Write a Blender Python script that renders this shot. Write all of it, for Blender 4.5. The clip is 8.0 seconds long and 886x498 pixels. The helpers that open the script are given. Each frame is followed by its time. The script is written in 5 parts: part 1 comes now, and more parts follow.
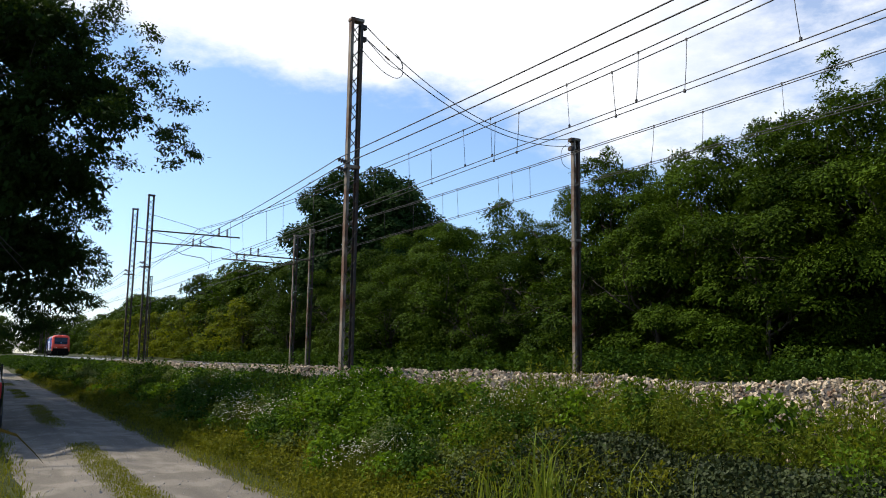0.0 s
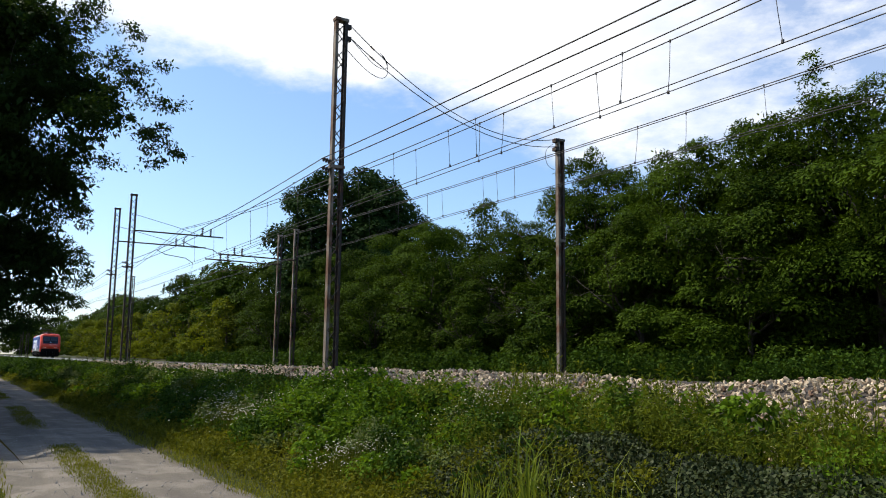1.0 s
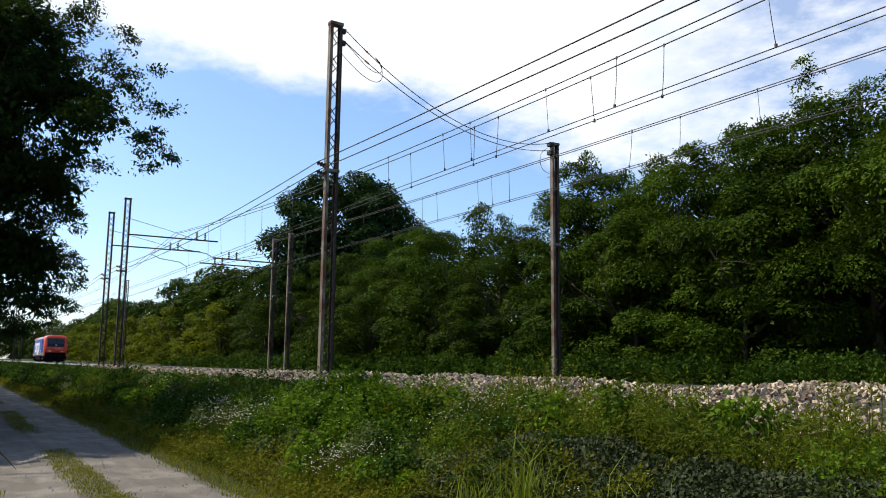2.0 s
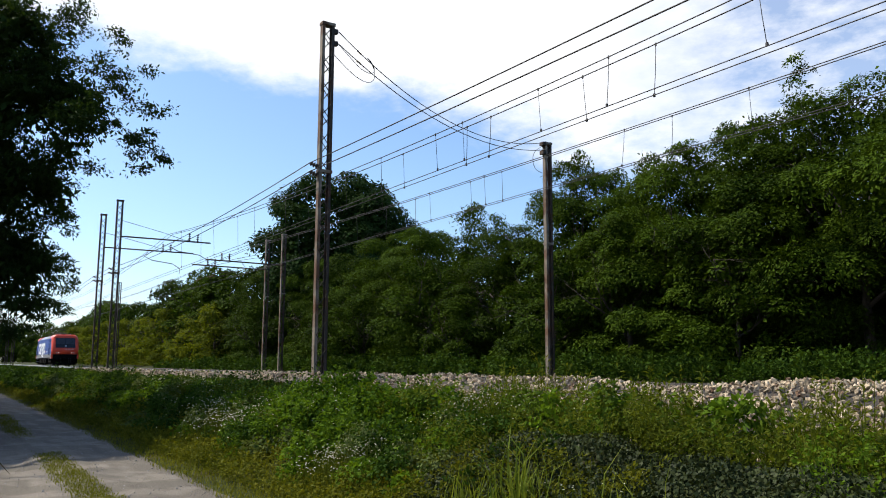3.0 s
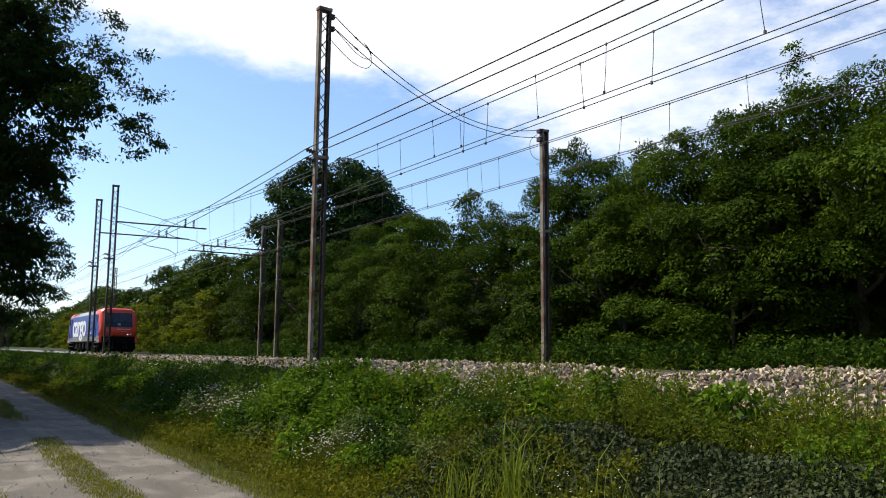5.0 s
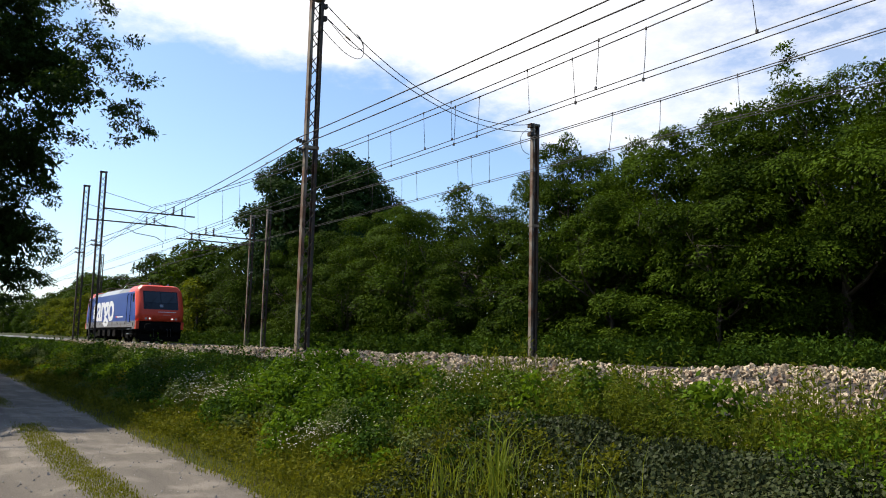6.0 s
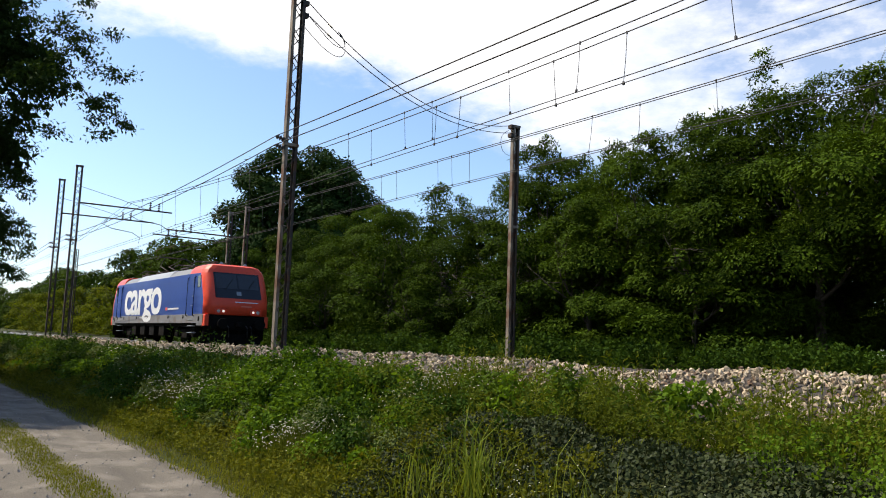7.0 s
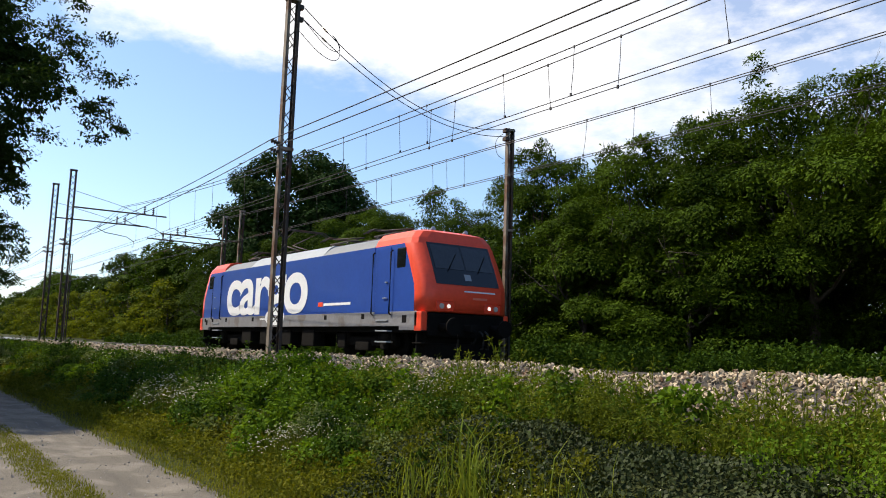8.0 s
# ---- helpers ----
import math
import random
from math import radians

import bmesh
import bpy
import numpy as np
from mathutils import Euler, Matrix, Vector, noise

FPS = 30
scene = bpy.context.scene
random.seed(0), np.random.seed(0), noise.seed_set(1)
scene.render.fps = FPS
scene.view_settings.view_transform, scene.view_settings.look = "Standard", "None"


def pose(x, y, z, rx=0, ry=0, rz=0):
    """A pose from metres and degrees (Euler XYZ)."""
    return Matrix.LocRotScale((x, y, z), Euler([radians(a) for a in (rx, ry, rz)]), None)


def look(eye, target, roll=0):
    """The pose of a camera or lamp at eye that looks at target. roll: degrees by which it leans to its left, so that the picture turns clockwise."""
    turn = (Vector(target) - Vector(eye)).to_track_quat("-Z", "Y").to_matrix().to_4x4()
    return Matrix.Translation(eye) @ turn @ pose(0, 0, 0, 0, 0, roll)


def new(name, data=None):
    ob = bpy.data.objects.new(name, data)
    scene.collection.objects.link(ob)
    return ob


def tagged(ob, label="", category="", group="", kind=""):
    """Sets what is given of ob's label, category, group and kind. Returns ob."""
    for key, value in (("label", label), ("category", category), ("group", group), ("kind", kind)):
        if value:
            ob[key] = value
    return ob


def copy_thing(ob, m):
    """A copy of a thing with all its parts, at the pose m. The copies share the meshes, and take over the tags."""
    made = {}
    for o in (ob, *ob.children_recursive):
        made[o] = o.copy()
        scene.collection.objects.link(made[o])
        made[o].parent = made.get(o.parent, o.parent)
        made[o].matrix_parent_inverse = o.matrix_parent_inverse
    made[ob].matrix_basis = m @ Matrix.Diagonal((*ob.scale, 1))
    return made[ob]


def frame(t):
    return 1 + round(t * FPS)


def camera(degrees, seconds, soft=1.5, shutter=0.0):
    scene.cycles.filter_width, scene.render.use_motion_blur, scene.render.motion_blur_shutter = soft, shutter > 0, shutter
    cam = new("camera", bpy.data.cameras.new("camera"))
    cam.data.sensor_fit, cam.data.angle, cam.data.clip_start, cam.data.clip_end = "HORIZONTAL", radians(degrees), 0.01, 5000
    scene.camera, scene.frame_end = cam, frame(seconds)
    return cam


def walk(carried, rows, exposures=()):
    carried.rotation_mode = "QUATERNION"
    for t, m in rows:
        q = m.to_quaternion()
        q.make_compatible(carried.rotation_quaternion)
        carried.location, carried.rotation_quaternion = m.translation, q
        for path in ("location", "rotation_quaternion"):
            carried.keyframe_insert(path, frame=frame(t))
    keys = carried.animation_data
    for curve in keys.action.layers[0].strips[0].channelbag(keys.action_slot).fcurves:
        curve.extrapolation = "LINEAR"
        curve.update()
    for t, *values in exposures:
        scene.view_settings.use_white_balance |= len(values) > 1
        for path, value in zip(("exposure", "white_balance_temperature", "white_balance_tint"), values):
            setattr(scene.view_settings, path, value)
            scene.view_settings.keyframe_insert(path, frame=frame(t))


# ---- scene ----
# World: x runs along the railway (the way the engine travels), y across it away from the eye, z up; z = 0 at the far track's rail top.
cam = camera(58.1, 8.0, soft=1.0)
EYE = 0.51
# the picture grows a little brighter and warmer once the engine is near
EXPOSURES = [(0.0, 0.26, 6500, 10), (4.5, 0.28, 6500, 10), (6.0, 0.36, 6750, 11), (8.0, 0.38, 6800, 11)]
TURNS = [
    (0.0, 59.59, 7.88, -0.86), (0.5, 58.94, 7.84, -0.99), (1.0, 58.48, 7.91, -0.76), (1.5, 58.34, 8.12, -0.83),
    (3.0, 57.63, 8.19, -0.23), (3.5, 57.54, 8.04, -0.46), (4.0, 57.53, 7.72, -0.61), (4.5, 57.46, 7.44, -0.38),
    (6.0, 56.54, 6.74, -1.41), (6.5, 55.49, 6.72, -1.98), (7.0, 55.02, 6.78, -2.04), (7.5, 54.76, 6.96, -1.85),
    (8.0, 54.67, 7.05, -1.88),
]
walk(cam, [(t, pose(0, 0, EYE, 0, 0, yaw) @ pose(0, 0, 0, 90 + pitch, 0, 0) @ pose(0, 0, 0, 0, 0, -roll)) for t, yaw, pitch, roll in TURNS], EXPOSURES)

# ---- light ----
SUN_DIR = Vector((-0.48, -0.42, 0.77)).normalized()      # towards the sun
sun = new("sun", bpy.data.lights.new("sun", "SUN"))
sun.data.energy, sun.data.angle, sun.data.color = 5.0, radians(0.55), (1.0, 0.93, 0.80)
sun.matrix_world = look((0, 0, 60), Vector((0, 0, 60)) - SUN_DIR)

world = bpy.data.worlds.new("sky")
scene.world = world
world.use_nodes = True


def build_sky():
    nt = world.node_tree
    nt.nodes.clear()
    N, link = nt.nodes.new, nt.links.new
    out, bg = N("ShaderNodeOutputWorld"), N("ShaderNodeBackground")
    sky = N("ShaderNodeTexSky")
    sky.sky_type, sky.sun_disc = "NISHITA", False
    sky.sun_elevation = math.asin(SUN_DIR.z)
    sky.sun_rotation = math.atan2(SUN_DIR.x, SUN_DIR.y)
    sky.air_density, sky.dust_density, sky.ozone_density = 1.0, 0.9, 1.6
    coord = N("ShaderNodeTexCoord")
    # a cloud bank: dense on one side of a slanting line, with a ragged edge
    def noise_node(scale, detail, rough, stretch):
        m = N("ShaderNodeMapping")
        m.inputs["Scale"].default_value = stretch
        link(coord.outputs["Generated"], m.inputs["Vector"])
        n = N("ShaderNodeTexNoise")
        n.inputs["Scale"].default_value, n.inputs["Detail"].default_value, n.inputs["Roughness"].default_value = scale, detail, rough
        link(m.outputs["Vector"], n.inputs["Vector"])
        return n.outputs["Fac"]

    def math_node(op, a, b=None, c=None):
        n = N("ShaderNodeMath")
        n.operation = op
        for i, v in enumerate((a, b, c)):
            if v is None:
                continue
            if isinstance(v, (int, float)):
                n.inputs[i].default_value = v
            else:
                link(v, n.inputs[i])
        return n.outputs[0]

    dot = N("ShaderNodeVectorMath")
    dot.operation = "DOT_PRODUCT"
    link(coord.outputs["Generated"], dot.inputs[0])
    dot.inputs[1].default_value = CLOUD_SIDE
    side = N("ShaderNodeVectorMath")
    side.operation = "DOT_PRODUCT"
    link(coord.outputs["Generated"], side.inputs[0])
    side.inputs[1].default_value = VEIL_SIDE
    big = noise_node(4.5, 6, 0.55, (1.0, 1.0, 2.4))
    fine = noise_node(15.0, 8, 0.62, (1.0, 1.0, 2.2))
    rise = math_node("MULTIPLY_ADD", dot.outputs["Value"], 13.0, CLOUD_BIAS)
    fall = math_node("MULTIPLY_ADD", dot.outputs["Value"], -8.0, CLOUD_END)
    base = math_node("MINIMUM", rise, fall)
    dens = math_node("MULTIPLY_ADD", big, 1.7, base)
    dens = math_node("MULTIPLY_ADD", fine, 1.1, dens)
    ramp = N("ShaderNodeMapRange")
    ramp.interpolation_type = "SMOOTHSTEP"
    ramp.inputs["From Min"].default_value, ramp.inputs["From Max"].default_value = 1.1, 1.95
    link(dens, ramp.inputs["Value"])
    tint = N("ShaderNodeVectorMath")
    tint.operation = "MULTIPLY"
    tint.inputs[1].default_value = SKY_TINT
    link(sky.outputs["Color"], tint.inputs[0])
    mix = N("ShaderNodeMix")
    mix.data_type = "RGBA"
    # the bank thins to a mottled veil on one side and overhead
    veil = N("ShaderNodeMapRange")
    veil.interpolation_type = "SMOOTHSTEP"
    veil.inputs["From Min"].default_value, veil.inputs["From Max"].default_value = 0.16, 0.46
    link(side.outputs["Value"], veil.inputs["Value"])
    mottle = math_node("MULTIPLY_ADD", fine, -2.2, 1.75)
    thin = math_node("MULTIPLY", veil.outputs["Result"], mottle)
    cover = math_node("MULTIPLY", ramp.outputs["Result"], math_node("SUBTRACT", 1.0, math_node("MINIMUM", math_node("MAXIMUM", thin, 0.0), 0.8)))
    link(cover, mix.inputs["Factor"])
    link(tint.outputs["Vector"], mix.inputs["A"])
    mix.inputs["B"].default_value = CLOUD_COLOUR
    link(mix.outputs["Result"], bg.inputs["Color"])
    bg.inputs["Strength"].default_value = 0.105
    link(bg.outputs["Background"], out.inputs["Surface"])


CLOUD_SIDE = (0.373, 0.024, 0.928)
CLOUD_BIAS = 0.15
CLOUD_END = 2.6
VEIL_SIDE = (0.508, 0.861, 0.0)
SKY_TINT = (1.28, 1.44, 1.62)
CLOUD_COLOUR = (9.0, 9.2, 9.6, 1)
build_sky()

# ---- materials ----


def mat(name, colour, rough=0.6, metal=0.0, vary=0.25, scale=8.0, detail=60.0, bump=0.2, rust=None, rust_amount=0.5, spread=0.0, coat=0.0, stretch=(1, 1, 1), specular=0.5):
    """A surface with grain at two scales; rust: a second colour in patches; spread: brightness spread from piece to piece."""
    m = bpy.data.materials.new(name)
    m.use_nodes = True
    nt = m.node_tree
    N, link = nt.nodes.new, nt.links.new
    b = nt.nodes["Principled BSDF"]
    b.inputs["Roughness"].default_value, b.inputs["Metallic"].default_value = rough, metal
    b.inputs["Coat Weight"].default_value = coat
    co = N("ShaderNodeTexCoord")
    n1, n2 = N("ShaderNodeTexNoise"), N("ShaderNodeTexNoise")
    n1.inputs["Scale"].default_value, n1.inputs["Detail"].default_value = scale, 5
    n2.inputs["Scale"].default_value, n2.inputs["Detail"].default_value = detail, 4
    mp = N("ShaderNodeMapping")
    mp.inputs["Scale"].default_value = stretch
    link(co.outputs["Object"], mp.inputs["Vector"])
    link(mp.outputs["Vector"], n1.inputs["Vector"])
    link(co.outputs["Object"], n2.inputs["Vector"])
    b.inputs["Specular IOR Level"].default_value = specular
    add = N("ShaderNodeMath")
    add.operation = "ADD"
    link(n1.outputs["Fac"], add.inputs[0])
    link(n2.outputs["Fac"], add.inputs[1])
    mr = N("ShaderNodeMapRange")
    mr.inputs["From Min"].default_value, mr.inputs["From Max"].default_value = 0.6, 1.4
    mr.inputs["To Min"].default_value, mr.inputs["To Max"].default_value = 1 - vary, 1 + vary
    link(add.outputs[0], mr.inputs["Value"])
    value = mr.outputs["Result"]
    if spread:
        info, sp, mu = N("ShaderNodeObjectInfo"), N("ShaderNodeMapRange"), N("ShaderNodeMath")
        geo, ad = N("ShaderNodeNewGeometry"), N("ShaderNodeMath")
        ad.operation = "ADD"
        link(info.outputs["Random"], ad.inputs[0])
        link(geo.outputs["Random Per Island"], ad.inputs[1])
        sp.inputs["From Max"].default_value = 2.0
        sp.inputs["To Min"].default_value, sp.inputs["To Max"].default_value = 1 - spread, 1 + spread
        link(ad.outputs[0], sp.inputs["Value"])
        mu.operation = "MULTIPLY"
        link(sp.outputs["Result"], mu.inputs[0])
        link(value, mu.inputs[1])
        value = mu.outputs[0]
    base = N("ShaderNodeMix")
    base.data_type = "RGBA"
    base.inputs["A"].default_value = (*colour, 1)
    base.inputs["B"].default_value = (*(rust or colour), 1)
    if rust:
        n3, r3 = N("ShaderNodeTexNoise"), N("ShaderNodeMapRange")
        n3.inputs["Scale"].default_value, n3.inputs["Detail"].default_value = scale * 0.7, 8
        link(co.outputs["Object"], n3.inputs["Vector"])
        r3.inputs["From Min"].default_value, r3.inputs["From Max"].default_value = 0.75 - 0.5 * rust_amount, 0.85 - 0.5 * rust_amount
        link(n3.outputs["Fac"], r3.inputs["Value"])
        link(r3.outputs["Result"], base.inputs["Factor"])
    else:
        base.inputs["Factor"].default_value = 0
    mul = N("ShaderNodeVectorMath")
    mul.operation = "SCALE"
    link(base.outputs["Result"], mul.inputs[0])
    link(value, mul.inputs["Scale"])
    link(mul.outputs["Vector"], b.inputs["Base Color"])
    if bump:
        bp = N("ShaderNodeBump")
        bp.inputs["Strength"].default_value, bp.inputs["Distance"].default_value = bump, 0.02
        link(n2.outputs["Fac"], bp.inputs["Height"])
        link(bp.outputs["Normal"], b.inputs["Normal"])
    return m


def leaf_mat(name, dark, light, through_light=0.35, rough=0.65, gloss=0.03):
    """Leaves: colour differs from leaf to leaf and from clump to clump; light passes through them."""
    m = bpy.data.materials.new(name)
    m.use_nodes = True
    nt = m.node_tree
    nt.nodes.clear()
    N, link = nt.nodes.new, nt.links.new
    out, b, tr, mx = N("ShaderNodeOutputMaterial"), N("ShaderNodeBsdfPrincipled"), N("ShaderNodeBsdfTranslucent"), N("ShaderNodeMixShader")
    geo, info, co, n1 = N("ShaderNodeNewGeometry"), N("ShaderNodeObjectInfo"), N("ShaderNodeTexCoord"), N("ShaderNodeTexNoise")
    n1.inputs["Scale"].default_value, n1.inputs["Detail"].default_value = 0.7, 3
    link(co.outputs["Object"], n1.inputs["Vector"])
    a = N("ShaderNodeMath")
    a.operation = "MULTIPLY_ADD"
    a.inputs[1].default_value = 0.55
    link(geo.outputs["Random Per Island"], a.inputs[0])
    link(n1.outputs["Fac"], a.inputs[2])
    a2 = N("ShaderNodeMath")
    a2.operation = "MULTIPLY_ADD"
    a2.inputs[1].default_value = 0.3
    link(info.outputs["Random"], a2.inputs[0])
    link(a.outputs[0], a2.inputs[2])
    r = N("ShaderNodeMapRange")
    r.inputs["From Min"].default_value, r.inputs["From Max"].default_value = 0.45, 1.25
    link(a2.outputs[0], r.inputs["Value"])
    mix = N("ShaderNodeMix")
    mix.data_type = "RGBA"
    mix.inputs["A"].default_value, mix.inputs["B"].default_value = (*dark, 1), (*light, 1)
    link(r.outputs["Result"], mix.inputs["Factor"])
    link(mix.outputs["Result"], b.inputs["Base Color"])
    b.inputs["Roughness"].default_value = rough
    b.inputs["Specular IOR Level"].default_value = gloss
    warm = N("ShaderNodeVectorMath")
    warm.operation = "MULTIPLY"
    warm.inputs[1].default_value = (1.3, 1.25, 0.5)
    link(mix.outputs["Result"], warm.inputs[0])
    link(warm.outputs["Vector"], tr.inputs["Color"])
    mx.inputs["Fac"].default_value = through_light
    link(b.outputs["BSDF"], mx.inputs[1])
    link(tr.outputs["BSDF"], mx.inputs[2])
    link(mx.outputs["Shader"], out.inputs["Surface"])
    return m


def glow_mat(name, colour, strength):
    m = bpy.data.materials.new(name)
    m.use_nodes = True
    b = m.node_tree.nodes["Principled BSDF"]
    b.inputs["Base Color"].default_value = (*colour, 1)
    b.inputs["Emission Color"].default_value = (*colour, 1)
    b.inputs["Emission Strength"].default_value = strength
    return m


M_SOIL = mat("soil_with_grass", (0.035, 0.042, 0.014), 0.95, vary=0.5, scale=1.2, detail=25, bump=0.6, rust=(0.06, 0.052, 0.028), rust_amount=0.4, specular=0.08)
M_ROAD = mat("gravel_road", (0.140, 0.122, 0.098), 0.95, vary=0.34, scale=2.2, detail=75, bump=0.9, rust=(0.20, 0.175, 0.142), rust_amount=0.5, stretch=(0.2, 1.6, 1), specular=0.2)
# bed far darker than its stones: the shade in the gaps is painted in
M_BALLAST_SHADE = mat("ballast_bed", (0.045, 0.037, 0.030), 0.95, vary=0.5, scale=6, detail=40, bump=0.9)
M_STONE = mat("ballast_stone", (0.48, 0.385, 0.265), 0.9, vary=0.25, scale=9, detail=90, bump=0.5, rust=(0.20, 0.12, 0.075), rust_amount=0.42, spread=0.9, specular=0.2)
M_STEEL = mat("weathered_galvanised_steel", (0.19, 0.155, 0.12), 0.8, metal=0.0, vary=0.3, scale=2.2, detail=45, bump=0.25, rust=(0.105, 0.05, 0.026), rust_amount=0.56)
# on the far leg of the paler poles this also stands in for shade
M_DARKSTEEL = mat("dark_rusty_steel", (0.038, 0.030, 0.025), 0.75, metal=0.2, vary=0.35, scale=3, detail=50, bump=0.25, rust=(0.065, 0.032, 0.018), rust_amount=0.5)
M_WIRE = mat("dark_copper_wire", (0.035, 0.033, 0.033), 0.6, metal=0.4, vary=0.2, bump=0)
M_INSUL = mat("brown_porcelain", (0.03, 0.02, 0.018), 0.3, vary=0.2, bump=0)
M_RAIL = mat("rail_steel", (0.42, 0.40, 0.38), 0.35, metal=0.8, vary=0.25, scale=5, detail=60, bump=0.1)
M_SLEEPER = mat("concrete_sleeper", (0.36, 0.34, 0.31), 0.9, vary=0.25, scale=4, detail=50, bump=0.4)
M_BARK = mat("grey_brown_bark", (0.045, 0.036, 0.027), 0.95, vary=0.4, scale=4, detail=30, bump=0.9)
M_LEAF_ROB = leaf_mat("robinia_leaf", (0.004, 0.014, 0.001), (0.058, 0.098, 0.006), 0.15)
M_LEAF_OAK = leaf_mat("oak_leaf", (0.008, 0.022, 0.005), (0.03, 0.06, 0.014), 0.12)
M_LEAF_YEL = leaf_mat("yellow_green_leaf", (0.055, 0.08, 0.007), (0.13, 0.15, 0.013), 0.35)
# robinia leaf darkened in its colour, for the shaded side of the overhanging crown
M_LEAF_SHADE = leaf_mat("shaded_robinia_leaf", (0.008, 0.02, 0.005), (0.026, 0.048, 0.01), 0.28)
M_WEED = leaf_mat("weed_leaf", (0.014, 0.036, 0.005), (0.085, 0.135, 0.014), 0.3)
M_IVY = leaf_mat("ivy_leaf", (0.006, 0.013, 0.004), (0.06, 0.074, 0.028), 0.12, 0.5, 0.06)
M_GRASS = leaf_mat("grass_blade", (0.055, 0.075, 0.008), (0.165, 0.165, 0.019), 0.35)
M_REED = leaf_mat("tall_grass_blade", (0.08, 0.12, 0.014), (0.22, 0.25, 0.042), 0.35)
M_FLOWER = mat("white_petal", (0.46, 0.43, 0.29), 0.7, vary=0.1, bump=0)
M_BLUE = mat("blue_engine_paint", (0.014, 0.058, 0.29), 0.45, vary=0.12, scale=1.2, detail=9, bump=0.02, coat=0.08, specular=0.3)
M_RED = mat("orange_red_engine_paint", (0.82, 0.078, 0.034), 0.40, vary=0.10, scale=1.2, detail=9, bump=0.02, coat=0.08, specular=0.3)
M_SKIRT = mat("dirty_grey_skirt_paint", (0.19, 0.19, 0.198), 0.6, vary=0.22, scale=2.5, detail=18, bump=0.05, rust=(0.15, 0.13, 0.12), rust_amount=0.4)
M_ROOFGREY = mat("grey_roof_paint", (0.115, 0.125, 0.14), 0.55, vary=0.15, scale=2, detail=20, bump=0.03)
M_ROOFLIGHT = mat("pale_grey_roof_paint", (0.25, 0.275, 0.305), 0.5, vary=0.12, scale=2, detail=20, bump=0.03)
M_BLACK = mat("sooty_black_metal", (0.007, 0.0065, 0.006), 0.85, specular=0.08, vary=0.4, scale=6, detail=40, bump=0.2)
M_UNDER = mat("brake_dust_grey", (0.011, 0.010, 0.009), 0.9, specular=0.06, vary=0.4, scale=6, detail=40, bump=0.2)
M_WHITE = mat("white_lettering_paint", (0.80, 0.81, 0.82), 0.45, vary=0.06, bump=0)
M_GLASS = mat("dark_cab_glass", (0.008, 0.010, 0.012), 0.06, vary=0.1, bump=0)
M_RUBBER = mat("black_rubber", (0.02, 0.02, 0.02), 0.8, vary=0.2, bump=0.1)
M_LAMP = glow_mat("lit_headlamp", (1.0, 0.90, 0.80), 0.6)
M_LENS = mat("clear_lamp_lens", (0.5, 0.45, 0.42), 0.15, vary=0.1, bump=0)
M_TAIL = mat("red_lamp_lens", (0.45, 0.02, 0.02), 0.2, vary=0.1, bump=0)
M_CARPAINT = mat("black_car_paint", (0.012, 0.012, 0.014), 0.25, vary=0.1, bump=0, coat=0.6)

# ---- building helpers ----


def mesh_of(name, bm, materials):
    me = bpy.data.meshes.new(name)
    bm.to_mesh(me)
    bm.free()
    for m in materials if isinstance(materials, (list, tuple)) else [materials]:
        me.materials.append(m)
    return me


def part(name, bm, material, parent=None, label=""):
    ob = new(name, mesh_of(name, bm, material))
    ob.parent = parent
    if label:
        ob["label"] = label
    return ob


def empty(name, m=None):
    ob = new(name)
    ob.empty_display_size = 0.2
    if m:
        ob.matrix_basis = m
    return ob


def box(bm, lo, hi, bevel=0.0, mi=0):
    r = bmesh.ops.create_cube(bm, size=1.0)
    c, s = (Vector(lo) + Vector(hi)) / 2, Vector(hi) - Vector(lo)
    bmesh.ops.transform(bm, matrix=Matrix.Translation(c) @ Matrix.Diagonal((*s, 1)), verts=r["verts"])
    faces = {f for v in r["verts"] for f in v.link_faces}
    for f in faces:
        f.material_index = mi
    if bevel:
        edges = {e for v in r["verts"] for e in v.link_edges}
        bmesh.ops.bevel(bm, geom=list(edges), offset=bevel, segments=2, affect="EDGES", profile=0.6)
    return bm


def rod(bm, a, b, r0, r1=None, n=8, caps=True):
    """A tapered rod from a to b."""
    a, b = Vector(a), Vector(b)
    r1 = r0 if r1 is None else r1
    d = b - a
    q = d.to_track_quat("Z", "Y").to_matrix()
    rings = []
    for p, r in ((a, r0), (b, r1)):
        rings.append([bm.verts.new(p + q @ Vector((r * math.cos(2 * math.pi * i / n), r * math.sin(2 * math.pi * i / n), 0))) for i in range(n)])
    for i in range(n):
        f = bm.faces.new((rings[0][i], rings[0][(i + 1) % n], rings[1][(i + 1) % n], rings[1][i]))
        f.smooth = n > 4
    if caps:
        bm.faces.new(rings[0][::-1])
        bm.faces.new(rings[1])
    return bm


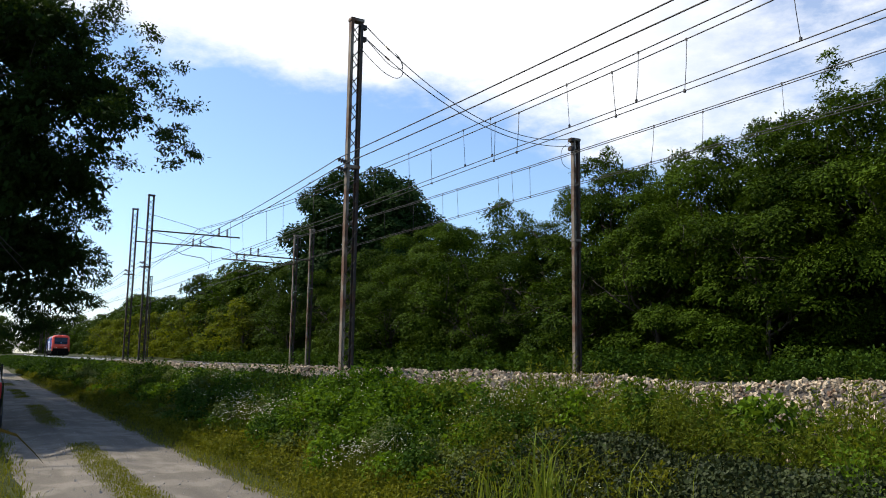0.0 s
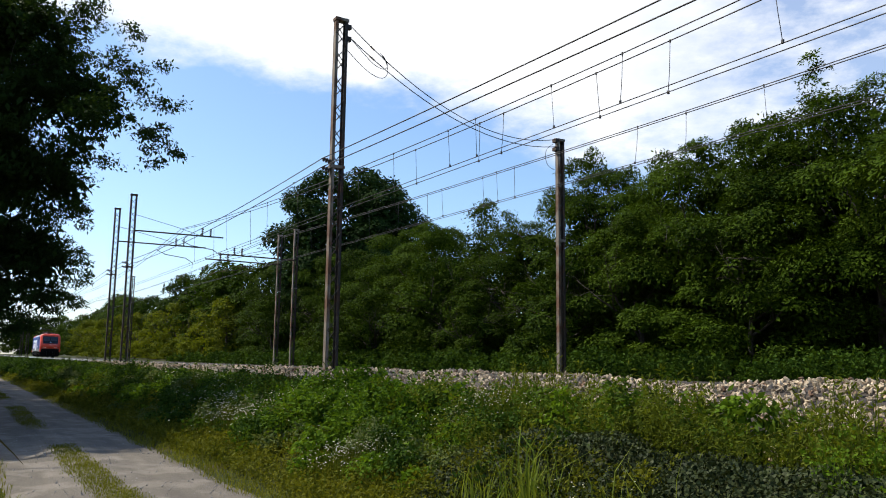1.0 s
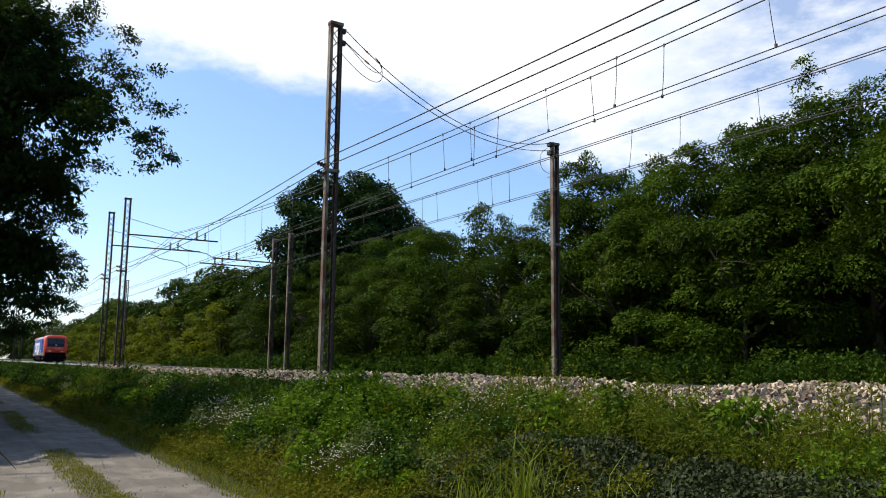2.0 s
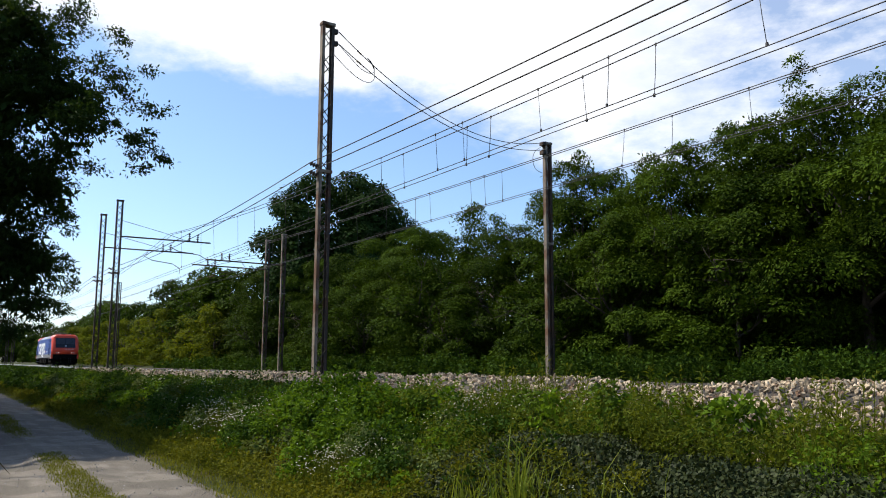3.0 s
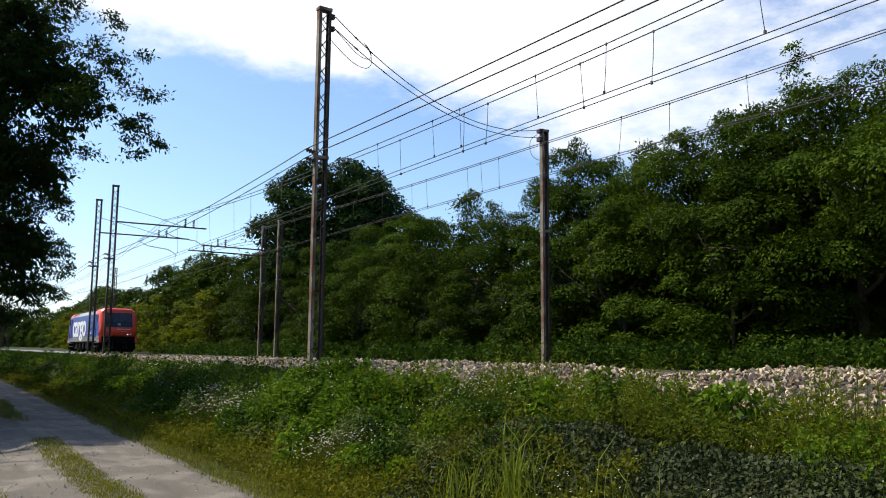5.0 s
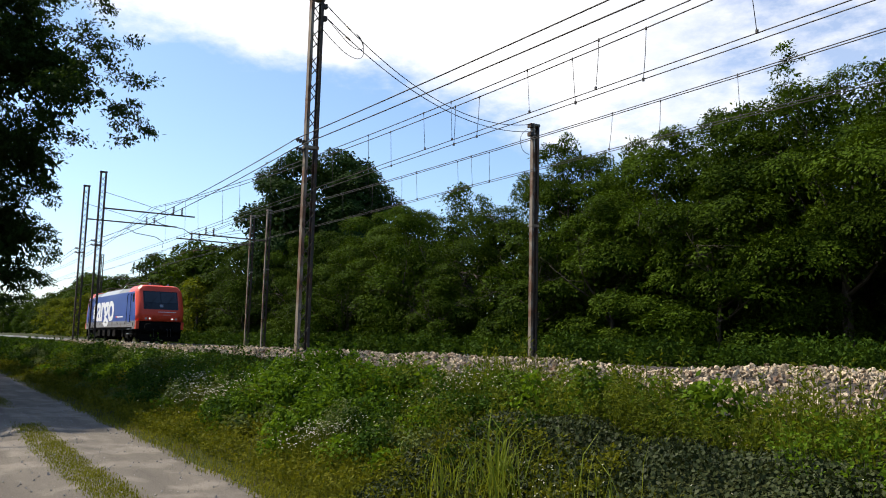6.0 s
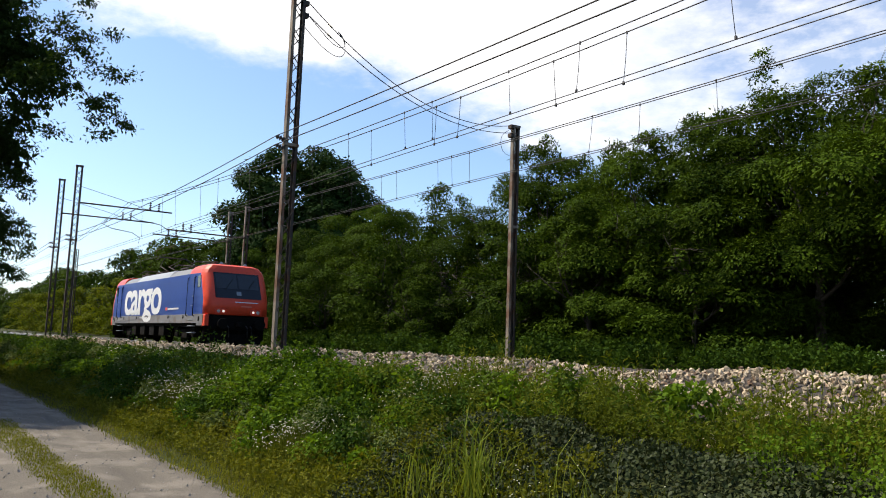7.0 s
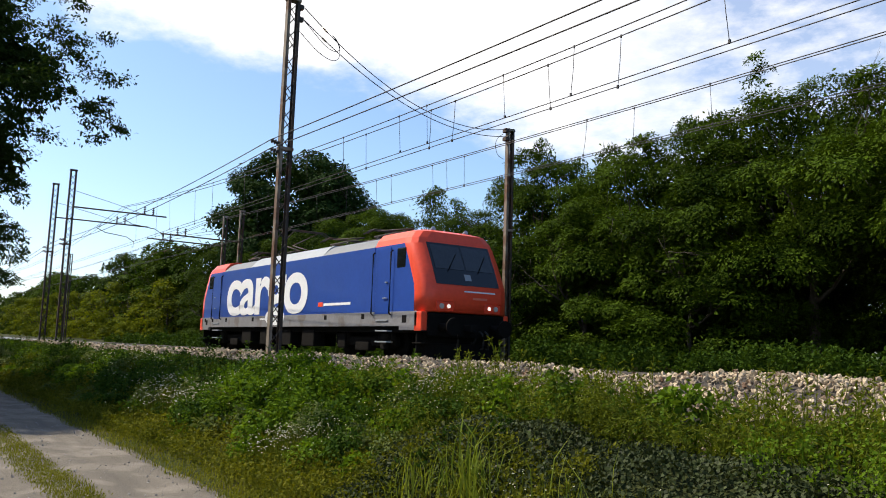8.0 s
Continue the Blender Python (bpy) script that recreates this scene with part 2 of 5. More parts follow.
def tube(bm, pts, r, n=6):
    """A tube along points; r: a radius, or one for each point."""
    pts = [Vector(p) for p in pts]
    rs = r if isinstance(r, (list, tuple)) else [r] * len(pts)
    rings = []
    for i, p in enumerate(pts):
        d = pts[min(i + 1, len(pts) - 1)] - pts[max(i - 1, 0)]
        q = d.to_track_quat("Z", "Y").to_matrix()
        rings.append([bm.verts.new(p + q @ Vector((rs[i] * math.cos(2 * math.pi * k / n), rs[i] * math.sin(2 * math.pi * k / n), 0))) for k in range(n)])
    for u, v in zip(rings, rings[1:]):
        for k in range(n):
            f = bm.faces.new((u[k], u[(k + 1) % n], v[(k + 1) % n], v[k]))
            f.smooth = True
    bm.faces.new(rings[0][::-1])
    bm.faces.new(rings[-1])
    return bm


def quads(name, verts, material):
    """One mesh out of an (n, 4, 3) array of four-cornered leaves."""
    n = len(verts)
    me = bpy.data.meshes.new(name)
    me.vertices.add(4 * n)
    me.vertices.foreach_set("co", np.ascontiguousarray(verts, dtype=np.float32).ravel())
    me.loops.add(4 * n)
    me.loops.foreach_set("vertex_index", np.arange(4 * n, dtype=np.int32))
    me.polygons.add(n)
    me.polygons.foreach_set("loop_start", np.arange(0, 4 * n, 4, dtype=np.int32))
    me.update(calc_edges=True)
    me.materials.append(material)
    return me


def unit(v):
    return v / np.maximum(np.linalg.norm(v, axis=-1, keepdims=True), 1e-6)


def leaf_quads(rng, pos, length, width, lean=None, droop=0.3):
    """Pointed leaves with a slight fold at the places pos; lean: way in which they point, on the whole."""
    n = len(pos)
    d = rng.normal(size=(n, 3))
    if lean is not None:
        d = d * 0.7 + lean
    d[:, 2] -= droop
    d = unit(d)
    s = unit(np.cross(d, rng.normal(size=(n, 3)) + np.array([0, 0, 1.6])))
    up = np.cross(s, d)
    L = (length * rng.uniform(0.65, 1.3, n))[:, None]
    Wd = (width * rng.uniform(0.7, 1.25, n))[:, None]
    mid = pos + d * L * 0.45
    out = np.empty((n, 4, 3))
    out[:, 0] = pos
    out[:, 1] = mid + s * Wd + up * Wd * 0.25
    out[:, 2] = pos + d * L
    out[:, 3] = mid - s * Wd + up * Wd * 0.25
    return out


def laid_leaves(rng, pos, normal, out, length, width, loose=0.35, droop=0.45):
    """Leaves that lie like shingles: each faces roughly along normal and points along out, hanging a little."""
    n = len(pos)
    up = unit(normal + rng.normal(0, loose, (n, 3)))
    d = out + rng.normal(0, 0.6, (n, 3))
    d[:, 2] -= droop
    d = unit(d - up * np.sum(d * up, -1, keepdims=True))
    s = np.cross(up, d)
    L = (length * rng.uniform(0.6, 1.3, n))[:, None]
    Wd = (width * rng.uniform(0.7, 1.25, n))[:, None]
    mid = pos + d * L * 0.45
    q = np.empty((n, 4, 3))
    q[:, 0], q[:, 1], q[:, 2], q[:, 3] = pos, mid + s * Wd - up * Wd * 0.2, pos + d * L - up * L * 0.15, mid - s * Wd - up * Wd * 0.2
    return q


def sprays(rng, lobes, per_area, leaves, radius, length, width, lowest=-0.25, droop=0.5, loose=0.35):
    """Foliage on the outside of lobes (centre, radii): many small drooping fans of leaves, bare underneath."""
    P, U, O = [], [], []
    for cx, cy, cz, a, b, c in lobes:
        m = max(4, int(per_area * (a * b * c) ** (2 / 3)))
        d = unit(rng.normal(size=(m, 3)))
        d[:, 2] = np.where(d[:, 2] < lowest, -d[:, 2], d[:, 2])
        centre = np.array([cx, cy, cz]) + d * np.array([a, b, c]) * rng.uniform(0.82, 1.12, (m, 1))
        nrm = unit(d / np.array([a, b, c]) * c * 0.9 + np.array([0, 0, 0.40]) + rng.normal(0, 0.22, (m, 3)))
        t1 = unit(np.cross(nrm, np.array([0.3, 0.2, 1.0])))
        t2 = np.cross(nrm, t1)
        r = radius * rng.uniform(0.55, 1.35, m)
        q = r[:, None] * rng.uniform(0, 1, (m, leaves)) ** 0.5
        an = rng.uniform(0, 2 * math.pi, (m, leaves))
        out = t1[:, None] * np.cos(an)[..., None] + t2[:, None] * np.sin(an)[..., None]
        p = centre[:, None] + out * q[..., None] - nrm[:, None] * (droop * q * q / r[:, None])[..., None]
        p[..., 2] += rng.normal(0, 0.1, (m, leaves)) * r[:, None]
        P.append(p.reshape(-1, 3))
        U.append(np.repeat(nrm, leaves, 0))
        O.append((out + d[:, None] * 0.5).reshape(-1, 3))
    return laid_leaves(rng, np.concatenate(P), np.concatenate(U), np.concatenate(O), length, width, loose)


def blades(rng, pos, height, width, bend=0.5):
    """Grass blades of two quads each, from the ground places pos."""
    n = len(pos)
    az = rng.uniform(0, 2 * math.pi, n)
    d = np.stack([np.cos(az), np.sin(az), np.zeros(n)], -1)
    s = np.stack([-np.sin(az + rng.normal(0, 0.5, n)), np.cos(az), np.zeros(n)], -1)
    h = (height * rng.uniform(0.5, 1.25, n))[:, None]
    w = (width * rng.uniform(0.7, 1.3, n))[:, None]
    b = (bend * rng.uniform(0.2, 1.2, n))[:, None]
    up = np.array([0, 0, 1.0])
    p1 = pos + up * h * 0.6 + d * h * b * 0.25
    p2 = pos + up * h * (1 - 0.25 * b) + d * h * b * 0.8
    q = np.empty((2 * n, 4, 3))
    q[:n, 0], q[:n, 1], q[:n, 2], q[:n, 3] = pos - s * w, pos + s * w, p1 + s * w * 0.8, p1 - s * w * 0.8
    q[n:, 0], q[n:, 1], q[n:, 2], q[n:, 3] = p1 - s * w * 0.8, p1 + s * w * 0.8, p2 + s * w * 0.1, p2 - s * w * 0.1
    return q

# ---- the lie of the land ----


def bend(x):
    """The railway swings gently away from the road beyond x = -90."""
    return 0.000184 * np.maximum(0, -90 - np.asarray(x, dtype=float)) ** 2


PROFILE_Y = np.array([-400, -6, 0.3, 0.7, 1.7, 3.0, 3.5, 4.3, 5.2, 5.8, 6.4, 16.6, 17.4, 19.0, 24.0, 60.0, 3000.0])
PROFILE_Z = np.array([-1.0, -0.9, -0.96, -1.0, -0.97, -1.0, -0.9, -0.62, -0.30, -0.16, -0.12, -0.12, -0.05, 0.15, 0.3, 0.3, 0.3])


def ground_z(x, y):
    z = np.interp(y, PROFILE_Y, PROFILE_Z)
    soft = np.clip((y - 3.1) / 1.0, 0, 1) * np.clip((6.2 - y) / 0.6, 0, 1)
    z = z + 0.30 * np.clip((x + 7.5) / 2.5, 0, 1) * np.exp(-((y - 4.35) / 0.75) ** 2)
    return z + soft * (0.07 * np.sin(1.3 * x + 0.7 * y) + 0.05 * np.sin(3.1 * x - 1.7 * y + 1)) + 0.015 * np.sin(2.3 * x + 5 * y)


def sheet(xs, ys, height):
    X, Y = np.meshgrid(xs, ys, indexing="ij")
    V = np.stack([X, Y, height(X, Y)], -1).reshape(-1, 3)
    a, b = len(xs), len(ys)
    F = [(i * b + j, (i + 1) * b + j, (i + 1) * b + j + 1, i * b + j + 1) for i in range(a - 1) for j in range(b - 1)]
    me = bpy.data.meshes.new("sheet")
    me.from_pydata(V.tolist(), [], F)
    me.polygons.foreach_set("use_smooth", [True] * len(F))
    return me


def surface(name, xs, ys, height, material, label):
    me = sheet(xs, ys, height)
    me.materials.append(material)
    return tagged(new(name, me), label, "ground", "", "structure")


near_x = np.arange(-60, 12, 0.5)
XS = np.concatenate([[-3000, -1500, -700, -400, -250, -180, -140, -110, -90, -75], near_x, [14, 20, 30, 50, 90, 200, 600, 3000]])
YS = np.concatenate([[-3000, -800, -200, -60, -30, -15, -8], np.arange(-6, 0.4, 0.8), np.arange(0.5, 6.6, 0.25), [8, 10, 12, 14, 16.6, 17, 17.5, 18.2, 19, 21, 24, 30, 45, 60, 120, 400, 3000]])
surface("ground", XS, YS, lambda x, y: ground_z(x, y) - 0.02, M_SOIL, "dark soil bank under dense weeds and grass")


def road_z(x, y):
    rut = -0.03 * np.exp(-((y - 1.05) / 0.28) ** 2) - 0.03 * np.exp(-((y - 2.45) / 0.3) ** 2)
    edge = np.clip((np.abs(y - 1.8) - 1.05) / 0.25, 0, 1)
    return ground_z(x, y) + 0.012 + rut * 0.6 + 0.005 * np.sin(3.1 * x + 9 * y) * np.sin(1.7 * x) - 0.05 * edge


surface("road", np.concatenate([np.arange(-170, -45, 2.5), np.arange(-45, 10, 0.3)]), np.linspace(0.5, 3.1, 20), road_z, M_ROAD, "pale gravel track with two worn wheel ruts")

# ---- railway bed ----
NEAR_TRACK, FAR_TRACK, NEAR_RAIL, FAR_RAIL = 9.3, 13.31, 0.14, 0.0
BED_Y = np.array([5.35, 5.7, 6.1, 6.6, 7.0, 7.5, 8.0, 10.6, 11.4, 12.0, 14.8, 15.6, 16.4, 17.0])
BED_Z = np.array([-0.32, -0.14, 0.06, 0.24, 0.29, 0.17, -0.02, -0.02, -0.06, -0.16, -0.16, -0.05, 0.05, -0.22])


def bed_z(x, y):
    heap = np.exp(-((y - 6.9) / 0.45) ** 2)
    far = np.clip((-x - 14) / 12, 0, 1)
    mound = 0.07 * np.exp(-((x + 4.0) / 0.9) ** 2) - 0.03 * np.exp(-((x + 6.0) / 0.8) ** 2) + 0.03 * np.exp(-((x + 9.5) / 2.0) ** 2)
    return np.interp(y, BED_Y, BED_Z) + heap * (mound - 0.15 * far + 0.02 * np.sin(2.2 * x))


bed_xs = np.concatenate([[-600, -400, -250, -180, -130, -100, -80], np.arange(-60, 10, 0.4), [12, 20, 40, 90, 200]])
bed_ys = np.concatenate([np.arange(5.35, 8.1, 0.15), [8.6, 9.3, 10.0, 10.6, 11.4, 12, 13.3, 14.8, 15.2, 15.6, 16.0, 16.4, 17.0]])
ballast = surface("ballast_bed", bed_xs, bed_ys, bed_z, M_BALLAST_SHADE, "railway bed of broken stone, coloured dark as the shade between stones")
for v in ballast.data.vertices:
    v.co.y += float(bend(v.co.x))


RAIL_X = [-340, -300, -260, -230, -200, -175, -155, -140, -125, -112, -100, -90, 60]


def rail_mesh():
    """Foot, web and head drawn along the line of the track."""
    bm = bmesh.new()
    section = [(-0.075, -0.16), (0.075, -0.16), (0.075, -0.145), (0.012, -0.13), (0.012, -0.042), (0.035, -0.036), (0.035, -0.008), (0.026, 0.0), (-0.026, 0.0), (-0.035, -0.008), (-0.035, -0.036), (-0.012, -0.042), (-0.012, -0.13), (-0.075, -0.145)]
    rows = [[bm.verts.new((x, y + float(bend(x)), z)) for y, z in section] for x in RAIL_X]
    for p, q in zip(rows, rows[1:]):
        for i in range(len(section)):
            j = (i + 1) % len(section)
            bm.faces.new((p[i], p[j], q[j], q[i]))
    bm.faces.new(rows[0])
    bm.faces.new(rows[-1][::-1])
    bmesh.ops.recalc_face_normals(bm, faces=bm.faces[:])
    return mesh_of("rail", bm, M_RAIL)


RAIL = rail_mesh()
for cy, z in ((NEAR_TRACK, NEAR_RAIL), (FAR_TRACK, FAR_RAIL)):
    for side in (-0.755, 0.755):
        r = new("rail", RAIL)
        r.location = (0, cy + side, z)
        tagged(r, "worn steel rail with a bright running surface", "rail", "rails of the two tracks")


def sleeper_mesh():
    bm = bmesh.new()
    box(bm, (-0.13, -1.2, -0.2), (0.13, 1.2, 0.0), 0.02)
    return mesh_of("sleeper", bm, M_SLEEPER)


SLEEPER = sleeper_mesh()
for cy, z in ((NEAR_TRACK, NEAR_RAIL), (FAR_TRACK, FAR_RAIL)):
    for i in range(60):
        s = new("sleeper", SLEEPER)
        s.location = (2.0 - 0.6 * i, cy, z - 0.18)
        tagged(s, "grey concrete sleeper sunk in broken stone", "sleeper", "sleepers under the rails")

# ---- lattice poles ----


def lattice_pole(x, y, base, top, spread, label, steel=M_STEEL, sunk=0.5):
    """Two channel legs set apart across the track, laced with zigzag flats on both faces."""
    pole = empty("lattice_pole", pose(x, y, base))
    h = top - base
    # far leg in darker, rustier steel: its shaded side is put into the colour
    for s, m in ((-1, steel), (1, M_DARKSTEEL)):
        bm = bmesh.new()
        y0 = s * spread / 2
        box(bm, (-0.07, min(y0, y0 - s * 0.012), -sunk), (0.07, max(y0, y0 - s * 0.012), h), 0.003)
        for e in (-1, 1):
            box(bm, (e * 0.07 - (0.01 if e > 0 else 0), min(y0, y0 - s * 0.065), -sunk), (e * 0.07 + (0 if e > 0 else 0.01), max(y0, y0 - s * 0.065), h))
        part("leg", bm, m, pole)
    step = 0.30
    n = int(h / step)
    bar = bmesh.new()
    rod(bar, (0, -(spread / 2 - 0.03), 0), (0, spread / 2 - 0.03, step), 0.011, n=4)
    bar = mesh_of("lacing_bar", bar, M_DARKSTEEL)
    for e in (-1, 1):
        for i in range(n):
            o = new("lacing_bar", bar)
            o.parent = pole
            o.matrix_basis = pose(e * 0.078, 0, 0.05 + i * step, 0, 0, 0 if (i + (e > 0)) % 2 == 0 else 180)
    for z in (h - 0.03, h * 0.57):
        bm = bmesh.new()
        box(bm, (-0.09, -spread / 2 - 0.015, z - 0.05), (0.09, spread / 2 + 0.015, z + 0.02), 0.006)
        part("tie_plate", bm, steel, pole)
    bm = bmesh.new()
    box(bm, (-0.3, -0.35, -sunk - 0.4), (0.3, 0.35, -sunk + 0.12), 0.03)
    part("footing", bm, M_SLEEPER, pole)
    return tagged(pole, label, "pole", "lattice poles along the railway")


def insulator(bm, a, b, n=5, r=0.06):
    a, b = Vector(a), Vector(b)
    rod(bm, a, b, 0.018, n=6)
    for i in range(n):
        t0, t1 = (i + 0.2) / n, (i + 0.75) / n
        rod(bm, a.lerp(b, t0), a.lerp(b, t1), r, r * 0.55, n=8)


NEAR_Y, FAR_Y = 6.9, 15.6
P1 = lattice_pole(-15.75, NEAR_Y, 0.15, 8.07, 0.29, "tall rust-streaked steel lattice pole by the broken stone")
P2 = lattice_pole(-18.6, FAR_Y, -0.05, 7.33, 0.25, "weathered steel lattice pole beside the hedge")
P3 = lattice_pole(-39.3, NEAR_Y, 0.05, 8.1, 0.29, "dark steel lattice pole with a bracket arm", M_DARKSTEEL)
P4 = lattice_pole(-43.6, NEAR_Y, 0.05, 8.1, 0.29, "dark steel lattice pole with a bracket arm", M_DARKSTEEL)
P5 = lattice_pole(-40.7, FAR_Y, -0.05, 7.45, 0.25, "grey steel lattice pole with a bracket arm")
P6 = lattice_pole(-43.2, FAR_Y, -0.05, 7.45, 0.25, "grey steel lattice pole with a bracket arm")
P7 = lattice_pole(-93.0, NEAR_Y, 0.0, 8.1, 0.29, "distant dark steel lattice pole", M_DARKSTEEL)
P8 = lattice_pole(-101.0, NEAR_Y, 0.0, 8.1, 0.29, "distant dark steel lattice pole", M_DARKSTEEL)
P9 = lattice_pole(-86.0, FAR_Y, 0.0, 8.6, 0.25, "distant dark steel lattice pole", M_DARKSTEEL)


def bracket_arm(pole, way, reach, z, track_y):
    """A cantilever tube across one track, with its insulators, stay and curved steady arm. way: +1 towards +y."""
    base = pole.location.z
    h = z - base
    bm = bmesh.new()
    rod(bm, (0.09, way * 0.1, h), (0.09, way * reach, h + 0.02), 0.035, n=8)
    arm = part("bracket_arm", bm, M_DARKSTEEL, pole)
    bm = bmesh.new()
    tube(bm, [(0.09, way * 0.12, h + 0.75), (0.09, way * reach * 0.45, h + 0.36), (0.09, way * reach * 0.72, h + 0.05)], 0.012)
    part("stay", bm, M_WIRE, pole)
    off = track_y - pole.location.y
    for k in (-0.18, 0.22):
        bm = bmesh.new()
        insulator(bm, (0.09, off + k, h + 0.02), (0.09, off + k, h + 0.42), 4, 0.07)
        part("insulator", bm, M_INSUL, arm)
    bm = bmesh.new()
    pts = [(0.09, off - way * 0.9, h - 0.05), (0.09, off - way * 1.15, h - 0.3), (0.09, off - way * 0.7, h - 0.5), (0.09, off + way * 0.35, h - 0.62), (0.09, off + way * 0.75, h - 0.85), (0.09, off + way * 0.72, h - 1.15)]
    tube(bm, pts, 0.02)
    part("steady_arm", bm, M_DARKSTEEL, pole)


bracket_arm(P3, 1, 4.3, 6.36, 10.35)
bracket_arm(P4, 1, 4.6, 6.36, 10.1)
bracket_arm(P5, -1, 4.2, 5.72, 12.4)
bracket_arm(P6, -1, 4.2, 5.72, 12.4)
bracket_arm(P7, 1, 4.3, 6.3, 10.2)

for p, zs in ((P1, (4.80, 4.61)), (P3, (4.84, 4.64)), (P4, (4.84, 4.64))):
    for z in zs:
        bm = bmesh.new()
        insulator(bm, (0, -0.16, z - p.location.z - 0.05), (0, -0.34, z - p.location.z), 3, 0.065)
        part("insulator", bm, M_INSUL, p)
for z in (7.9, 7.62):
    bm = bmesh.new()
    box(bm, (-0.05, 0.13, z - 0.15 - 0.05), (0.06, 0.24, z - 0.15 + 0.05), 0.01)
    part("wire_clamp", bm, M_DARKSTEEL, P1)
for z in (7.25, 6.98):
    bm = bmesh.new()
    box(bm, (-0.08, -0.24, z + 0.05 - 0.06), (0.1, -0.12, z + 0.05 + 0.06), 0.01)
    part("wire_clamp", bm, M_DARKSTEEL, P2)

# ---- overhead wires ----


def wire(name, pts, r, label, group="overhead wires"):
    bm = bmesh.new()
    pts = [Vector(p) + Vector((0, float(bend(p[0])), 0)) for p in pts]
    if name == "jumper_loop":
        for _ in range(3):
            pts = [Vector(p) for p in pts]
            pts = [pts[0]] + [q for a, b in zip(pts, pts[1:]) for q in (a.lerp(b, 0.25), a.lerp(b, 0.75))] + [pts[-1]]
    tube(bm, pts, r, n=5)
    return tagged(part(name, bm, M_WIRE), label, "wire", group)


def span(a, b, sag, n=24):
    a, b = Vector(a), Vector(b)
    return [a.lerp(b, i / n) - Vector((0, 0, sag * 4 * (i / n) * (1 - i / n))) for i in range(n + 1)]


def chain(supports, sag, n=20):
    pts = []
    for a, b, s in zip(supports, supports[1:], sag):
        pts += span(a, b, s, n)[(1 if pts else 0):]
    return pts


def mess_z(x, low, rise):
    return low + rise * (((x + 11.5) / 28.0) ** 2 if x > -39.5 else ((x + 66.5) / 27.0) ** 2)


LONG = [-160, -130, -110, -93] + [-93 + 2.97 * i for i in range(1, 18)] + [-39.5 + 2.0 * i for i in range(0, 29)]
for y, low, rise in ((9.22, 5.635, 1.05), (9.42, 5.60, 1.1)):
    wire("messenger_wire", [(x, y, mess_z(x, low, rise) if x > -94 else 6.5) for x in LONG], 0.011, "dark stranded carrier wire over the near track")
for y, z in ((9.28, 4.82), (9.42, 4.78)):
    wire("contact_wire", [(x, y, z) for x in LONG], 0.009, "dark copper contact wire over the near track")
for y, low, rise in ((13.2, 5.93, 0.45), (13.32, 5.93, 0.42)):
    wire("messenger_wire", [(x, y, mess_z(x, low, rise) if x > -94 else 6.2) for x in LONG], 0.011, "dark stranded carrier wire over the far track")
for y, z in ((13.24, 5.10), (13.36, 5.09)):
    wire("contact_wire", [(x, y, z) for x in LONG], 0.009, "dark copper contact wire over the far track")
for z in (4.80, 4.61):
    wire("feeder_wire", chain([(-160, 6.56, z), (-101, 6.56, z), (-43.6, 6.56, z), (-39.3, 6.56, z), (-15.75, 6.56, z), (22, 6.56, z)], [0.5, 0.5, 0.0, 0.25, 0.27]), 0.011, "dark feeder wire along the near poles")
# two wires that cross from the tall pole to the opposite one
for za, zb, s in ((7.9, 7.28, 0.81), (7.62, 7.05, 0.70)):
    wire("crossing_wire", span((-15.7, 7.15, za), (-18.55, 15.4, zb), s), 0.011, "dark wire sagging across both tracks")
for za, zb, s in ((7.9, 7.28, 0.81), (7.62, 7.05, 0.70)):
    pts = span((-15.7, 7.15, za), (-18.55, 15.4, zb), s, 60)
    bm = bmesh.new()
    insulator(bm, pts[4], pts[5], 3, 0.032)
    tagged(part("line_insulator", bm, M_INSUL), "dark porcelain insulator strung on the crossing wire", "insulator", "line insulators")
wire("jumper_loop", [(-15.65, 7.00, 7.34), (-15.78, 7.37, 7.14), (-15.90, 7.72, 7.00), (-16.02, 8.08, 6.97), (-16.10, 8.29, 7.13), (-16.08, 8.25, 7.42), (-16.01, 8.04, 7.58)], 0.008, "thin jumper cable hanging in a loop by the pole")
wire("jumper_loop", [(-15.67, 7.07, 7.65), (-15.81, 7.47, 7.43), (-15.93, 7.82, 7.24), (-16.04, 8.15, 7.21), (-16.09, 8.29, 7.35), (-16.05, 8.17, 7.52), (-16.00, 8.02, 7.58)], 0.008, "thin jumper cable hanging in a loop by the pole")
wire("jumper_loop", [(-18.5, 15.25, 7.1), (-18.45, 14.95, 6.9), (-18.4, 14.85, 6.6), (-18.45, 15.0, 6.35), (-18.5, 15.3, 6.3)], 0.008, "thin jumper cable hanging in a loop by the pole")


def dropper(x, y, lean, ztop, zbot):
    bm = bmesh.new()
    tube(bm, [(x, y, ztop), (x + lean * 0.4, y + 0.03, ztop * 0.5 + zbot * 0.5), (x + lean, y + 0.06, zbot)], 0.006, n=4)
    box(bm, (x - 0.012, y - 0.01, ztop - 0.035), (x + 0.012, y + 0.01, ztop + 0.02))
    box(bm, (x + lean - 0.016, y + 0.045, zbot - 0.015), (x + lean + 0.016, y + 0.075, zbot + 0.04))
    return tagged(part("dropper", bm, M_WIRE), "thin dropper wire between carrier and contact wire", "wire", "droppers")


